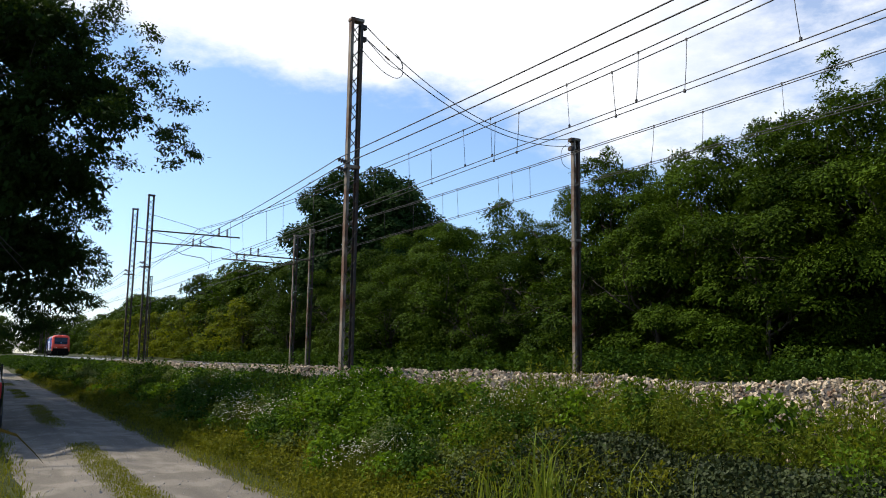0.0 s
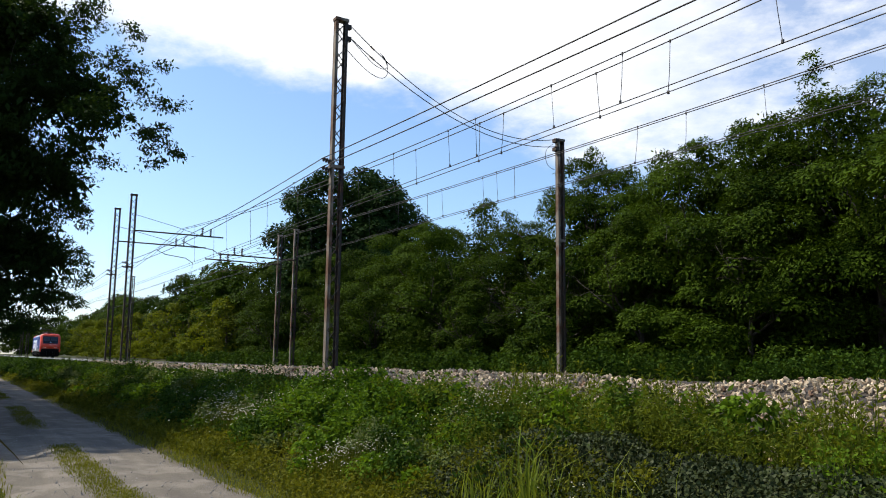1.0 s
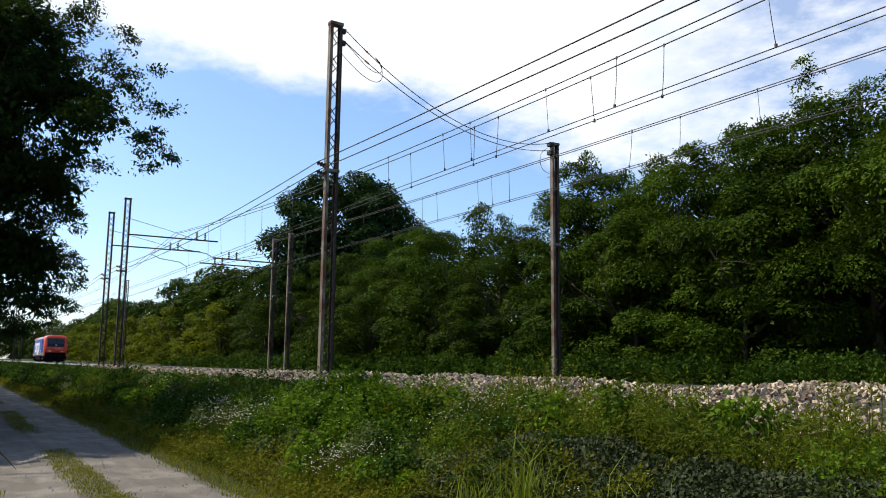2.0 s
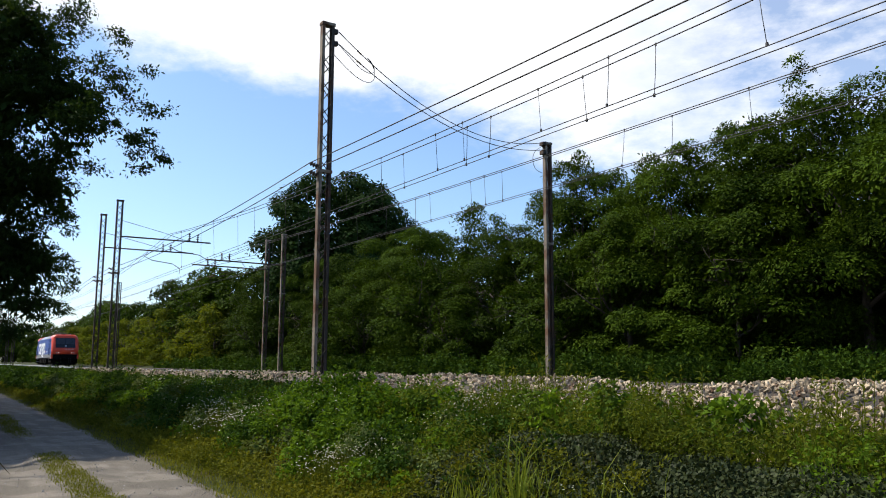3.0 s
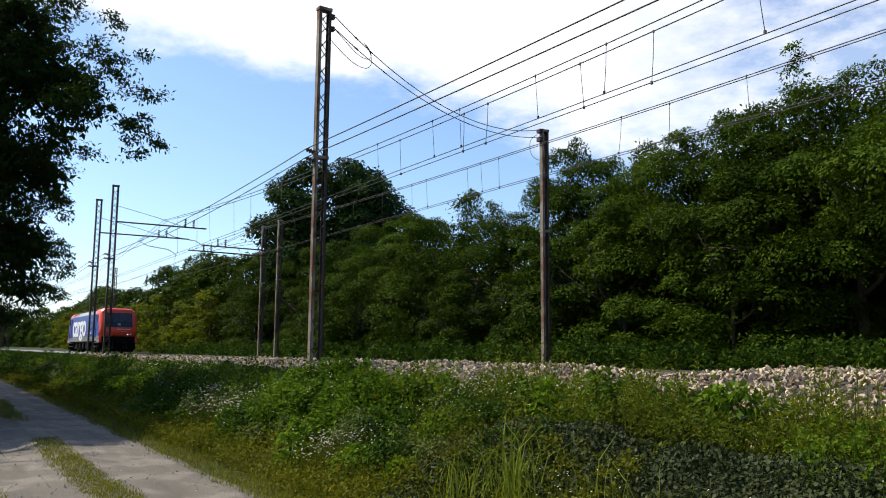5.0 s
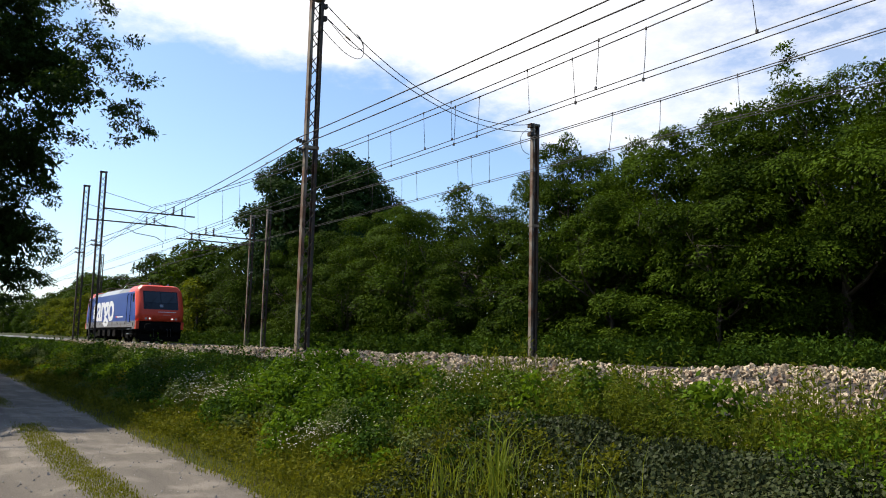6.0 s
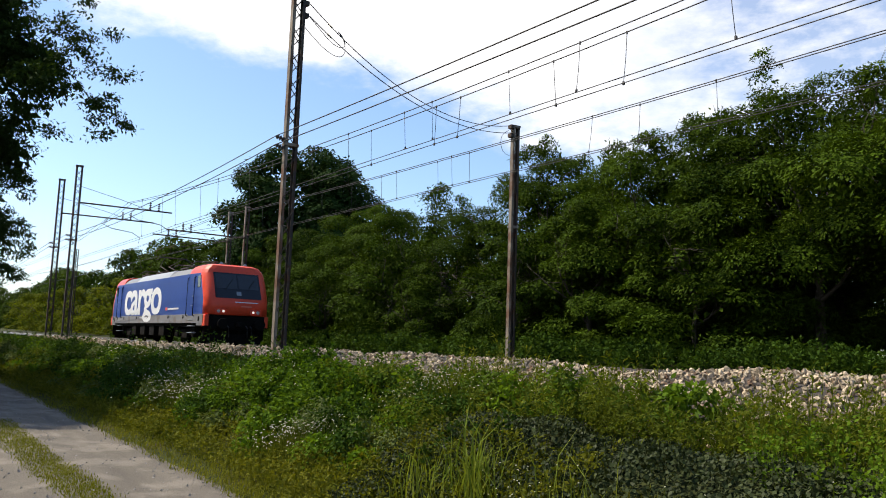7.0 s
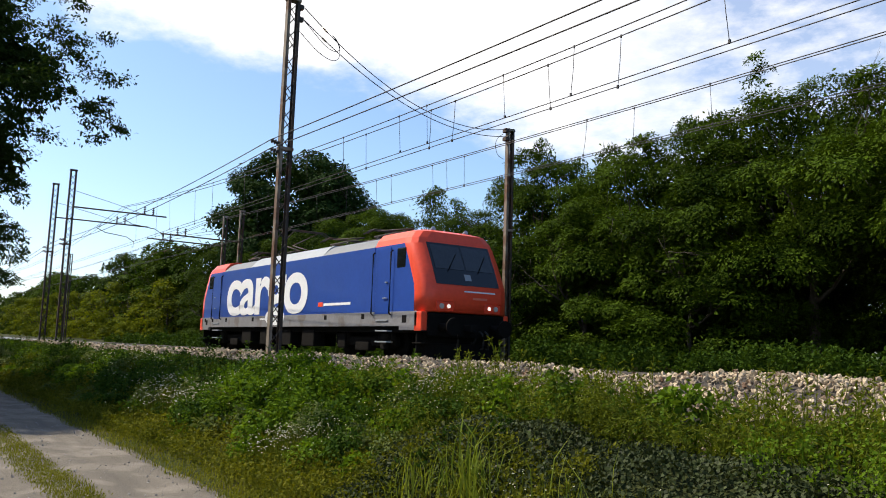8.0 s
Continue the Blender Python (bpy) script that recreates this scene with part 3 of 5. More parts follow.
NEAR_DROPPERS = [(-37, 0.1), (-34.5, 0), (-32, 0.1), (-29.5, 0), (-27, -0.1), (-24.6, 0), (-22.3, 0.1), (-20, 0), (-17.5, -0.05), (-16.71, -0.03), (-14.88, 0), (-13.9, -0.12), (-13.78, -0.02), (-13.02, -0.16),
                 (-11.23, 0), (-10.22, 0.02), (-9.36, -0.13), (-8.5, -0.12), (-6.45, 0.05)]
FAR_DROPPERS = [(-36, 0.1), (-33, 0), (-30, 0.1), (-27.2, 0), (-24.6, -0.1), (-22.77, -0.06), (-21.65, 0), (-19.48, 0), (-18.6, 0), (-17.89, -0.05), (-12.95, -0.17), (-11.62, -0.1), (-9.56, 0)]
for i, (x, lean) in enumerate(NEAR_DROPPERS):
    near = i % 2 == 0
    dropper(x, 9.22 if near else 9.42, lean, mess_z(x, 5.635 if near else 5.60, 1.05 if near else 1.1), 4.83 if near else 4.79)
for i, (x, lean) in enumerate(FAR_DROPPERS):
    dropper(x, 13.2 if i % 2 == 0 else 13.32, lean, mess_z(x, 5.93, 0.45 if i % 2 == 0 else 0.42), 5.1)

# ---- trees ----


def limb(bm, rng, a, d, length, r, depth, tips):
    """A crooked limb that forks; the ends go into tips."""
    pts, rs = [Vector(a)], [r]
    d = Vector(d).normalized()
    n = 4
    for i in range(n):
        d = (d + Vector(rng.normal(0, 0.16, 3)) + Vector((0, 0, 0.06))).normalized()
        pts.append(pts[-1] + d * length / n)
        rs.append(r * (1 - 0.62 * (i + 1) / n))
    tube(bm, pts, rs, n=5 if depth < 2 else 4)
    if depth >= 2:
        tips.append(pts[-1])
        tips.append(pts[-2])
        return
    for k in range(3):
        i = 2 + k % 3 if k < 2 else n
        nd = (d + Vector(rng.normal(0, 0.65, 3))).normalized()
        limb(bm, rng, pts[min(i, n)], nd, length * rng.uniform(0.5, 0.72), rs[min(i, n)] * 0.75, depth + 1, tips)
    tips.append(pts[-1])


def crown_points(rng, lobes, clumps, per, flat, size):
    """Places of leaves: clumps near the surface of several lobes (centre, radii), each clump flattened."""
    vol = np.array([l[3] * l[4] * l[5] for l in lobes]) ** (2 / 3)
    pick = rng.choice(len(lobes), clumps, p=vol / vol.sum())
    L = np.array(lobes)[pick]
    d = unit(rng.normal(size=(clumps, 3)))
    d[:, 2] = np.where(rng.uniform(size=clumps) < 0.7, np.abs(d[:, 2]), d[:, 2])
    rad = np.where(rng.uniform(size=clumps) < 0.8, rng.uniform(0.72, 1.05, clumps), rng.uniform(0.1, 0.8, clumps))[:, None]
    c = L[:, :3] + d * L[:, 3:] * rad
    c = np.repeat(c, per, 0)
    dd = np.repeat(d, per, 0)
    s = size * rng.uniform(0.6, 1.4, clumps).repeat(per)[:, None]
    g = unit(rng.normal(size=(clumps * per, 3))) * rng.uniform(0, 1, (clumps * per, 1)) ** 0.5 * 1.5
    p = c + g * s * np.array([1, 1, flat]) - np.stack([0 * g[:, 0], 0 * g[:, 0], 0.35 * (g[:, 0] ** 2 + g[:, 1] ** 2) * s[:, 0] * flat], -1)
    return p, dd


def make_tree(seed, height, radius, material, label, low=0.6, per_area=24, leaves=44, fan=0.42, lobes_n=9, length=0.15, width=0.034, slim=1.0, category="tree", rounded=False, core_leaves=1600, lowest=-0.2, lobe_size=0.36):
    rng = np.random.default_rng(seed)
    tree = empty("tree")
    bm = bmesh.new()
    r0 = 0.035 * height * 0.5
    trunk_top = Vector((rng.normal(0, 0.25), rng.normal(0, 0.25), height * 0.45))
    tube(bm, [(0, 0, -0.3), (0.03, 0.02, 0.1), trunk_top * 0.5 + Vector((0.1, 0.05, 0)), trunk_top], [r0 * 1.35, r0 * 1.1, r0 * 0.9, r0 * 0.65], n=8)
    tips = []
    for k in range(7):
        a = 2 * math.pi * k / 7 + rng.normal(0, 0.3)
        st = trunk_top * rng.uniform(0.45, 1.0)
        limb(bm, rng, st, (math.cos(a), math.sin(a), rng.uniform(0.5, 1.4)), radius * rng.uniform(0.6, 0.85), r0 * 0.5, 0, tips)
    part("trunk", bm, M_BARK, tree)
    lobes = []
    turn = rng.uniform(0, 6.28)
    for k in range(lobes_n):
        f = (k + 0.5) / lobes_n
        env = radius * slim * (math.sin(math.pi * min(0.96, 0.24 + 0.70 * f)) ** 0.7)
        if rounded:
            env = radius * math.sqrt(max(0.15, 1 - abs(1.75 * f - 0.8) ** 3.4))
        lr = max(radius * lobe_size * slim * rng.uniform(0.7, 1.3), 0.45) * (1.05 - 0.35 * f)
        hz = lr * rng.uniform(0.45, 0.75)
        a = turn + k * 2.4 + rng.normal(0, 0.3)
        off = max(0.0, env - lr * 0.8) * rng.uniform(0.75, 1.1)
        lobes.append((off * math.cos(a), off * math.sin(a), low + (height - low) * f - hz * 0.7, lr, lr, hz))
    core = (height - low) / 2
    wide = radius * (0.8 if rounded else 0.5) * slim
    lobes.append((0, 0, low + core * (1.0 if rounded else 0.85), wide, wide, core * 0.78))
    lv = sprays(rng, lobes[:-1], per_area, leaves, fan, length, width, lowest)
    if core_leaves:
        p, dd = crown_points(rng, [lobes[-1]] + [(x, y, z, a * 0.55, b * 0.55, c * 0.5) for x, y, z, a, b, c in lobes[:-1]], core_leaves // 20, 20, 0.8, 0.4)
        lv = np.concatenate([lv, leaf_quads(rng, p, length * 1.5, width * 1.9, lean=dd * 0.3, droop=0.35)])
    lv = lv[lv[:, :, 2].min(1) > 0.05]
    crown = new("crown", quads("crown", lv, material))
    crown.parent = tree
    return tagged(tree, label, category, "trees behind the railway")


def put(proto, x, y, turn, sc, tall=1.0, label=""):
    y = y + (float(bend(x)) if y > 10 else 0.0)
    t = copy_thing(proto, pose(x, y, float(ground_z(np.array(x), np.array(y))), 0, 0, turn) @ Matrix.Diagonal((sc, sc, sc * tall, 1)))
    if label:
        t["label"] = label
    return t

ROBINIA = [make_tree(11 + i, 8.0, 3.5, M_LEAF_ROB, "dense green robinia tree behind the far track", per_area=60, leaves=60, fan=0.40, lobes_n=20, length=0.115, width=0.026, lobe_size=0.35, core_leaves=5000, lowest=-0.15) for i in range(3)]
FAR_ROBINIA = [make_tree(15 + i, 8.0, 3.6, M_LEAF_ROB, "green robinia tree in the distance behind the far track", per_area=26, leaves=20, fan=0.5, lowest=-0.2, lobes_n=24, length=0.28, width=0.075, core_leaves=1100) for i in range(3)]
CANOPY = [make_tree(25 + i, 8.4, 4.0, M_LEAF_ROB, "tall robinia tree with dark space under its crown", low=3.2, per_area=46, leaves=62, fan=0.40, lobes_n=20, length=0.11, width=0.025, lobe_size=0.33, core_leaves=5000, lowest=-0.15) for i in range(2)]
SLIM = make_tree(34, 8.0, 1.9, M_LEAF_ROB, "slender young robinia tree rising over the hedge", per_area=34, leaves=54, fan=0.34, lobes_n=20, slim=0.9, length=0.12, width=0.026, core_leaves=2600, lowest=-0.2)
SPARSE = make_tree(35, 10.2, 2.0, M_LEAF_ROB, "half-dead robinia with bare upper branches", low=7.3, per_area=14, leaves=36, fan=0.3, lobes_n=7, slim=0.36, length=0.13, width=0.03, core_leaves=0)
BUSHY = [make_tree(41 + i, 4.6, 2.5, M_LEAF_ROB, "leafy green shrub at the foot of the trees", low=0.1, per_area=34, leaves=50, fan=0.34, lobes_n=18, length=0.125, width=0.028, category="shrub", core_leaves=2000, lowest=-0.1) for i in range(2)]
YELLOW = make_tree(51, 5.2, 2.8, M_LEAF_YEL, "yellow-green leafy shrub beside the railway", low=0.1, per_area=22, leaves=20, lobes_n=20, length=0.22, width=0.065, category="shrub", core_leaves=700)
OAK = make_tree(61, 14.3, 6.0, M_LEAF_OAK, "large round dark green oak tree", low=2.2, rounded=True, per_area=20, leaves=26, fan=0.6, lobes_n=90, lowest=-0.5, length=0.22, width=0.08, core_leaves=17000, lobe_size=0.31)
rng0 = np.random.default_rng(5)
for x, y, kind, sc in ((-11.8, 20.9, 0, 0.96), (-8.4, 20.7, 1, 0.98)):
    put(CANOPY[kind], x, y, 70 * kind + 20 * sc * x, sc)
for x, y, kind, sc, tall in [
    (-4.6, 20.4, 2, 1.0, 1.0), (1.0, 22, 0, 1.05, 1.0), (6.0, 22, 1, 1.05, 1.0), (12.0, 22, 2, 1.1, 1.0),
    (-42.2, 26.0, 2, 0.9, 1.19), (-13.0, 24.6, 1, 1.1, 0.93), (-9.5, 24.6, 2, 1.1, 0.93), (-17.0, 25.0, 0, 0.98, 0.95), (-5.5, 25.0, 0, 1.0, 0.95),
    (-15.0, 21.5, 2, 1.0, 1.0), (-18.3, 21.5, 1, 0.98, 1.0), (-21.8, 22.5, 0, 0.95, 0.95), (-25.0, 23.0, 1, 1.08, 1.03), (-28.7, 22.0, 2, 0.9, 0.92),
    (-36.5, 22, 0, 0.97, 0.98), (-40.5, 22, 1, 0.98, 1.0), (-45.5, 22, 2, 0.95, 0.95), (-50, 22, 0, 0.98, 0.95), (-60, 22, 1, 1.0, 1.0),
    (-66, 22.5, 2, 1.05, 1.0), (-72, 22, 0, 1.05, 1.03), (-78, 22.5, 1, 1.2, 1.0), (-85, 22.5, 2, 1.08, 1.0), (-94, 23, 0, 1.2, 1.0), (-104, 23, 1, 0.95, 1.0),
    (-114, 23, 2, 1.05, 1.0), (-126, 23, 0, 1.1, 1.0), (-140, 24, 1, 1.2, 1.0), (-156, 26, 2, 1.4, 1.0), (-166, 27, 0, 1.5, 1.0), (-180, 26, 1, 1.3, 1.0),
    (-200, 26, 2, 1.25, 1.0), (-225, 26, 0, 1.2, 1.0), (-255, 26, 1, 1.3, 1.0), (-290, 24, 2, 1.3, 1.0), (-330, 20, 0, 1.4, 1.0), (-370, 12, 1, 1.4, 1.0), (-380, 0, 2, 1.3, 1.0), (-360, -12, 0, 1.3, 1.0)]:
    put((ROBINIA if x > -62 else FAR_ROBINIA)[kind], x, y, rng0.uniform(0, 360), sc, tall)
for x, y, sc, tall in [(-32.4, 22.3, 0.95, 1.08), (-24.8, 22.5, 0.72, 1.61), (-20.4, 22.0, 0.72, 1.42), (-18.0, 21.5, 0.72, 1.36), (-16.4, 21.5, 0.72, 1.42), (-15.8, 22.0, 0.72, 1.46), (-23.1, 23.0, 0.72, 1.42), (-33.4, 23.0, 0.72, 1.48), (-32.6, 24.0, 0.72, 1.37)]:
    put(SLIM, x, y, rng0.uniform(0, 360), sc, tall)
for i, x in enumerate([8.0, 3.7, -4.6, -12.6] + list(np.arange(-15.2, -62, -4.3))):
    put(BUSHY[i % 2], x + rng0.normal(0, 0.5), 19.8 + rng0.normal(0, 0.6), rng0.uniform(0, 360), rng0.uniform(0.6, 1.15) * (0.55 if -14 < x < 0 else 1.0), rng0.uniform(0.8, 1.1))
for x, y, sc in [(-66, 19.5, 1.0), (-72, 19.2, 0.9), (-80, 19, 1.1), (-90, 19.3, 1.0), (-101, 19, 1.05), (-113, 19, 1.1), (-127, 19, 1.1), (-144, 19, 1.2)]:
    put(YELLOW, x, y, rng0.uniform(0, 360), sc)
for i, x in enumerate(np.arange(16, -75, -4.6)):
    put(FAR_ROBINIA[i % 3], x + rng0.normal(0, 0.8), 27.5 + rng0.normal(0, 1.0), rng0.uniform(0, 360), 0.82, 0.95)
for i, x in enumerate(np.arange(14, -40, -5.2)):
    put(FAR_ROBINIA[(i + 1) % 3], x + rng0.normal(0, 0.8), 32.5 + rng0.normal(0, 1.0), rng0.uniform(0, 360), 0.95, 0.9)
for x, y, k, sc in ((-335, -2, 0, 1.7), (-345, 5, 1, 1.9), (-340, 9.5, 2, 1.8), (-350, 10.5, 0, 2.0), (-345, 17, 1, 1.9), (-350, 25, 2, 2.0), (-345, 33, 0, 2.0)):
    put(FAR_ROBINIA[k], x, y, 50 * k, sc, 1.0, "dense green tree on the far horizon")
put(OAK, -55.0, 25.5, 40, 1.0)
put(SPARSE, -14.5, 22.6, 60, 1.0)
# the five nearest stand out of view, added to shade bank and road
for x, y, k, sc in ((-24, -7.2, 2, 1.7), (-31, -6.6, 0, 1.85), (-41, -6, 1, 1.85), (-53, -6, 2, 1.8), (-68, -5.0, 0, 1.6), (-90, -2.5, 1, 1.1), (-120, -3, 2, 1.1), (-150, -3, 0, 1.1), (-190, -1, 1, 1.1), (-235, 3, 2, 1.2), (-290, 8, 0, 1.3)):
    roadside = put(FAR_ROBINIA[k], x, y, 77 * k, sc, 1.0, "dense robinia tree beside the road, the near ones unseen and added for shade")
    roadside["group"] = "trees beside the road"


def overhanging_tree():
    """The robinia beside the gravel road, whose boughs hang over it."""
    rng = np.random.default_rng(77)
    tree = empty("tree", pose(-21, -3.5, -0.95))
    bm = bmesh.new()
    tube(bm, [(0, 0, -0.3), (0.1, 0.1, 1.5), (0.3, 0.4, 3.5), (0.5, 0.8, 6.0)], [0.34, 0.27, 0.22, 0.14], n=9)
    tips = []
    for st, d, ln, r in (((0.3, 0.4, 4.6), (0.45, 1, 0.5), 4.0, 0.10), ((0.4, 0.6, 5.2), (0.3, 1, 0.8), 4.2, 0.09), ((0.5, 0.8, 6), (0.2, 0.7, 1), 4.5, 0.10),
                         ((0.2, 0.3, 3), (-1, 0.1, 0.4), 4.0, 0.10), ((0.4, 0.6, 5), (1, -0.2, 0.6), 4.5, 0.1), ((0.4, 0.6, 5), (-0.3, -1, 0.6), 4.5, 0.1)):
        limb(bm, rng, st, d, ln, r, 0, tips)
    part("trunk", bm, M_BARK, tree)
    lobes = LEFT_LOBES
    p, dd = crown_points(rng, lobes, 3300, 50, 0.4, 0.17)
    p = p - np.array([-21, -3.5, -0.95])
    lv = leaf_quads(rng, p, 0.09, 0.021, lean=dd * 0.5, droop=0.6)
    big = [(x, y, z, a * 0.8, b * 0.8, c * 0.8) for x, y, z, a, b, c in lobes if a > 0.9]
    p2, d2 = crown_points(rng, big, 1700, 36, 0.7, 0.3)
    lv = np.concatenate([lv, leaf_quads(rng, p2 - np.array([-21, -3.5, -0.95]), 0.2, 0.055, lean=d2 * 0.4, droop=0.6)])
    # the crown's shade is partly in this darker leaf colour
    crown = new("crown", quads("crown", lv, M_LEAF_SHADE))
    crown.parent = tree
    tagged(tree, "tall robinia tree with boughs hanging over the gravel road", "tree", "trees beside the road")


# lobes of the crown: centre and radii
LEFT_LOBES = [
    (-19.8, 0.7, 7.5, 1.46, 1.46, 1.24), (-18.1, 1.8, 7.5, 0.5, 0.5, 0.4), (-17.3, 2.5, 6.5, 0.48, 0.48, 0.38), (-17.2, 2.3, 5.3, 0.62, 0.62, 0.5),
    (-19.2, 1.5, 5.9, 1.39, 1.39, 1.18), (-20.1, 1.0, 4.3, 1.37, 1.37, 1.16),
    (-19.0, 1.9, 4.5, 0.62, 0.62, 0.53), (-19.7, 1.9, 3.5, 0.7, 0.7, 0.59), (-20.9, 1.1, 2.6, 1.28, 1.28, 1.09), (-20.3, 2.1, 2.6, 0.54, 0.54, 0.46),
    (-21.0, 1.0, 1.4, 0.55, 0.55, 0.47), (-20.9, 1.6, 1.8, 0.67, 0.67, 0.57), (-21.4, -0.5, 5.4, 1.92, 1.92, 1.63), (-21.9, -0.5, 2.8, 1.92, 1.92, 1.63),
    (-21.7, -0.7, 8.2, 2.14, 2.14, 1.82), (-24, -2.5, 6.0, 3.0, 2.5, 3.0), (-27, -1.0, 5.0, 3.0, 2.5, 3.0), (-23, -3.0, 9.0, 3.0, 2.5, 2.0),
    (-16.5, 3.41, 5.66, 0.25, 0.21, 0.15), (-16.5, 3.55, 4.68, 0.24, 0.2, 0.14), (-16.7, 3.1, 4.75, 0.4, 0.36, 0.22), (-16.8, 2.8, 5.1, 0.45, 0.4, 0.28), (-16.8, 2.9, 6.2, 0.42, 0.36, 0.26), (-16.7, 3.24, 4.35, 0.25, 0.21, 0.15), (-17.0, 2.36, 4.36, 0.31, 0.25, 0.18), (-16.7, 3.26, 6.42, 0.23, 0.2, 0.14), (-17.1, 2.68, 7.23, 0.32, 0.27, 0.19),
    (-17.7, 2.02, 7.85, 0.36, 0.3, 0.21), (-16.7, 3.25, 5.11, 0.31, 0.25, 0.18), (-19.1, 2.31, 3.68, 0.37, 0.31, 0.21), (-19.7, 2.58, 3.07, 0.26, 0.22, 0.15), (-20.1, 2.44, 2.24, 0.32, 0.27, 0.19), (-20.4, 2.25, 1.72, 0.36, 0.3, 0.21),
    (-20.7, 1.82, 1.45, 0.39, 0.33, 0.23), (-18.4, 1.96, 4.91, 0.55, 0.46, 0.32), (-16.9, 2.9, 6.8, 0.26, 0.22, 0.15), (-20.5, 1.23, 1.09, 0.44, 0.37, 0.26), (-20.5, 0.79, 0.95, 0.39, 0.32, 0.22), (-17.0, 2.7, 5.85, 0.52, 0.43, 0.3), (-18.4, 1.56, 6.69, 0.85, 0.7, 0.49),
]
overhanging_tree()

for proto in (*ROBINIA, *FAR_ROBINIA, *CANOPY, SLIM, SPARSE, *BUSHY, YELLOW, OAK):
    for o in (*proto.children_recursive, proto):
        bpy.data.objects.remove(o)

# ---- the engine ----
# its own space: x = 0 at the leading end, the body runs to x = -17.66; y = 0 on the track's middle; z = 0 at rail top
LEN = 17.66


def ring(xf, yh, z):
    """One level of the cab's outline, from the junction with the body round the front to the other side."""
    half = [(-2.66, yh), (xf - 0.48, yh), (xf - 0.22, yh - 0.03), (xf - 0.06, yh - 0.16), (xf - 0.005, yh - 0.40), (xf + 0.02, 0)]
    return [Vector((x, -y, z)) for x, y in half] + [Vector((x, y, z)) for x, y in half[-2::-1]]


LEVELS = [(0.0, 1.49, 1.46), (0.0, 1.49, 1.9), (-0.03, 1.49, 2.2), (-0.33, 1.485, 2.85), (-0.60, 1.47, 3.36), (-0.66, 1.40, 3.53), (-0.74, 1.22, 3.73), (-0.92, 1.0, 3.80)]


def cab_bmesh():
    bm = bmesh.new()
    rows = [[bm.verts.new(v) for v in ring(*l)] for l in LEVELS]
    for k, (a, b) in enumerate(zip(rows, rows[1:])):
        for i in range(len(a) - 1):
            f = bm.faces.new((a[i], a[i + 1], b[i + 1], b[i]))
            side = i in (0, len(a) - 2)
            f.material_index = 1 if side and k < 4 else 0
            f.smooth = 0 < i < len(a) - 2 and k < 4
    bm.faces.new(rows[-1])
    bm.faces.new(rows[0][::-1])
    bm.faces.new([r[0] for r in rows][::-1] + [r[-1] for r in rows])
    return bm


def on_front(y, z, proud=0.01):
    """The place on the cab's sloping front at (y, z)."""
    zs, xs = [l[2] for l in LEVELS], [l[0] for l in LEVELS]
    return Vector((float(np.interp(z, zs, xs)) + 0.02 - 0.0212 * abs(y) / 1.09 + proud, y, z))


def front_patch(y0, z0, y1, z1, proud, ny=6, nz=4, z0b=None):
    """A thin slab that follows the front."""
    bm = bmesh.new()
    grid = [[bm.verts.new(on_front(y0 + (y1 - y0) * i / ny, z0 + (z1 - z0) * j / nz, proud)) for j in range(nz + 1)] for i in range(ny + 1)]
    for i in range(ny):
        for j in range(nz):
            bm.faces.new((grid[i][j], grid[i + 1][j], grid[i + 1][j + 1], grid[i][j + 1]))
    r = bmesh.ops.extrude_face_region(bm, geom=bm.faces[:])
    bmesh.ops.translate(bm, vec=(-0.03, 0, 0), verts=[v for v in r["geom"] if isinstance(v, bmesh.types.BMVert)])
    bmesh.ops.recalc_face_normals(bm, faces=bm.faces[:])
    return bm


def end_matrix(rear):
    return Matrix.Identity(4) if not rear else Matrix.Translation((-LEN, 0, 0)) @ Matrix.Rotation(math.pi, 4, "Z")


def bogie(cx, parent):
    bm = bmesh.new()
    for s in (-1, 1):
        box(bm, (cx - 1.75, s * 1.08 - 0.09, 0.5), (cx + 1.75, s * 1.08 + 0.09, 0.78), 0.03)
        for k in (-1.3, 1.3):
            box(bm, (cx + k - 0.24, s * 1.1 - 0.16, 0.4), (cx + k + 0.24, s * 1.1 + 0.16, 0.88), 0.05)
            rod(bm, (cx + k - 0.35, s * 1.15, 0.55), (cx + k - 0.35, s * 1.15, 0.98), 0.09, n=10)
            rod(bm, (cx + k + 0.35, s * 1.15, 0.55), (cx + k + 0.35, s * 1.15, 0.98), 0.09, n=10)
        box(bm, (cx - 0.4, s * 1.12 - 0.14, 0.35), (cx + 0.4, s * 1.12 + 0.14, 0.62), 0.05)
    box(bm, (cx - 0.5, -1.0, 0.45), (cx + 0.5, 1.0, 0.9), 0.05)
    b = part("bogie", bm, M_UNDER, parent, "grimy grey bogie frame")
    for k in (-1.3, 1.3):
        bm = bmesh.new()
        rod(bm, (0, -1.0, 0), (0, 1.0, 0), 0.09, n=12)
        for s in (-1, 1):
            rod(bm, (0, s * 0.70, 0), (0, s * 0.835, 0), 0.625, n=32)
            rod(bm, (0, s * 0.67, 0), (0, s * 0.70, 0), 0.655, n=32)
            rod(bm, (0, s * 0.835, 0), (0, s * 0.85, 0), 0.42, n=20)
            for a in range(6):
                an = a * math.pi / 3
                rod(bm, (0.3 * math.cos(an), s * 0.835, 0.3 * math.sin(an)), (0.3 * math.cos(an), s * 0.862, 0.3 * math.sin(an)), 0.035, n=6)
        w = part("wheelset", bm, M_BLACK, b, "dark steel wheels on an axle")
        w.location = (cx + k, 0, 0.625)
        wheelsets.append(w)


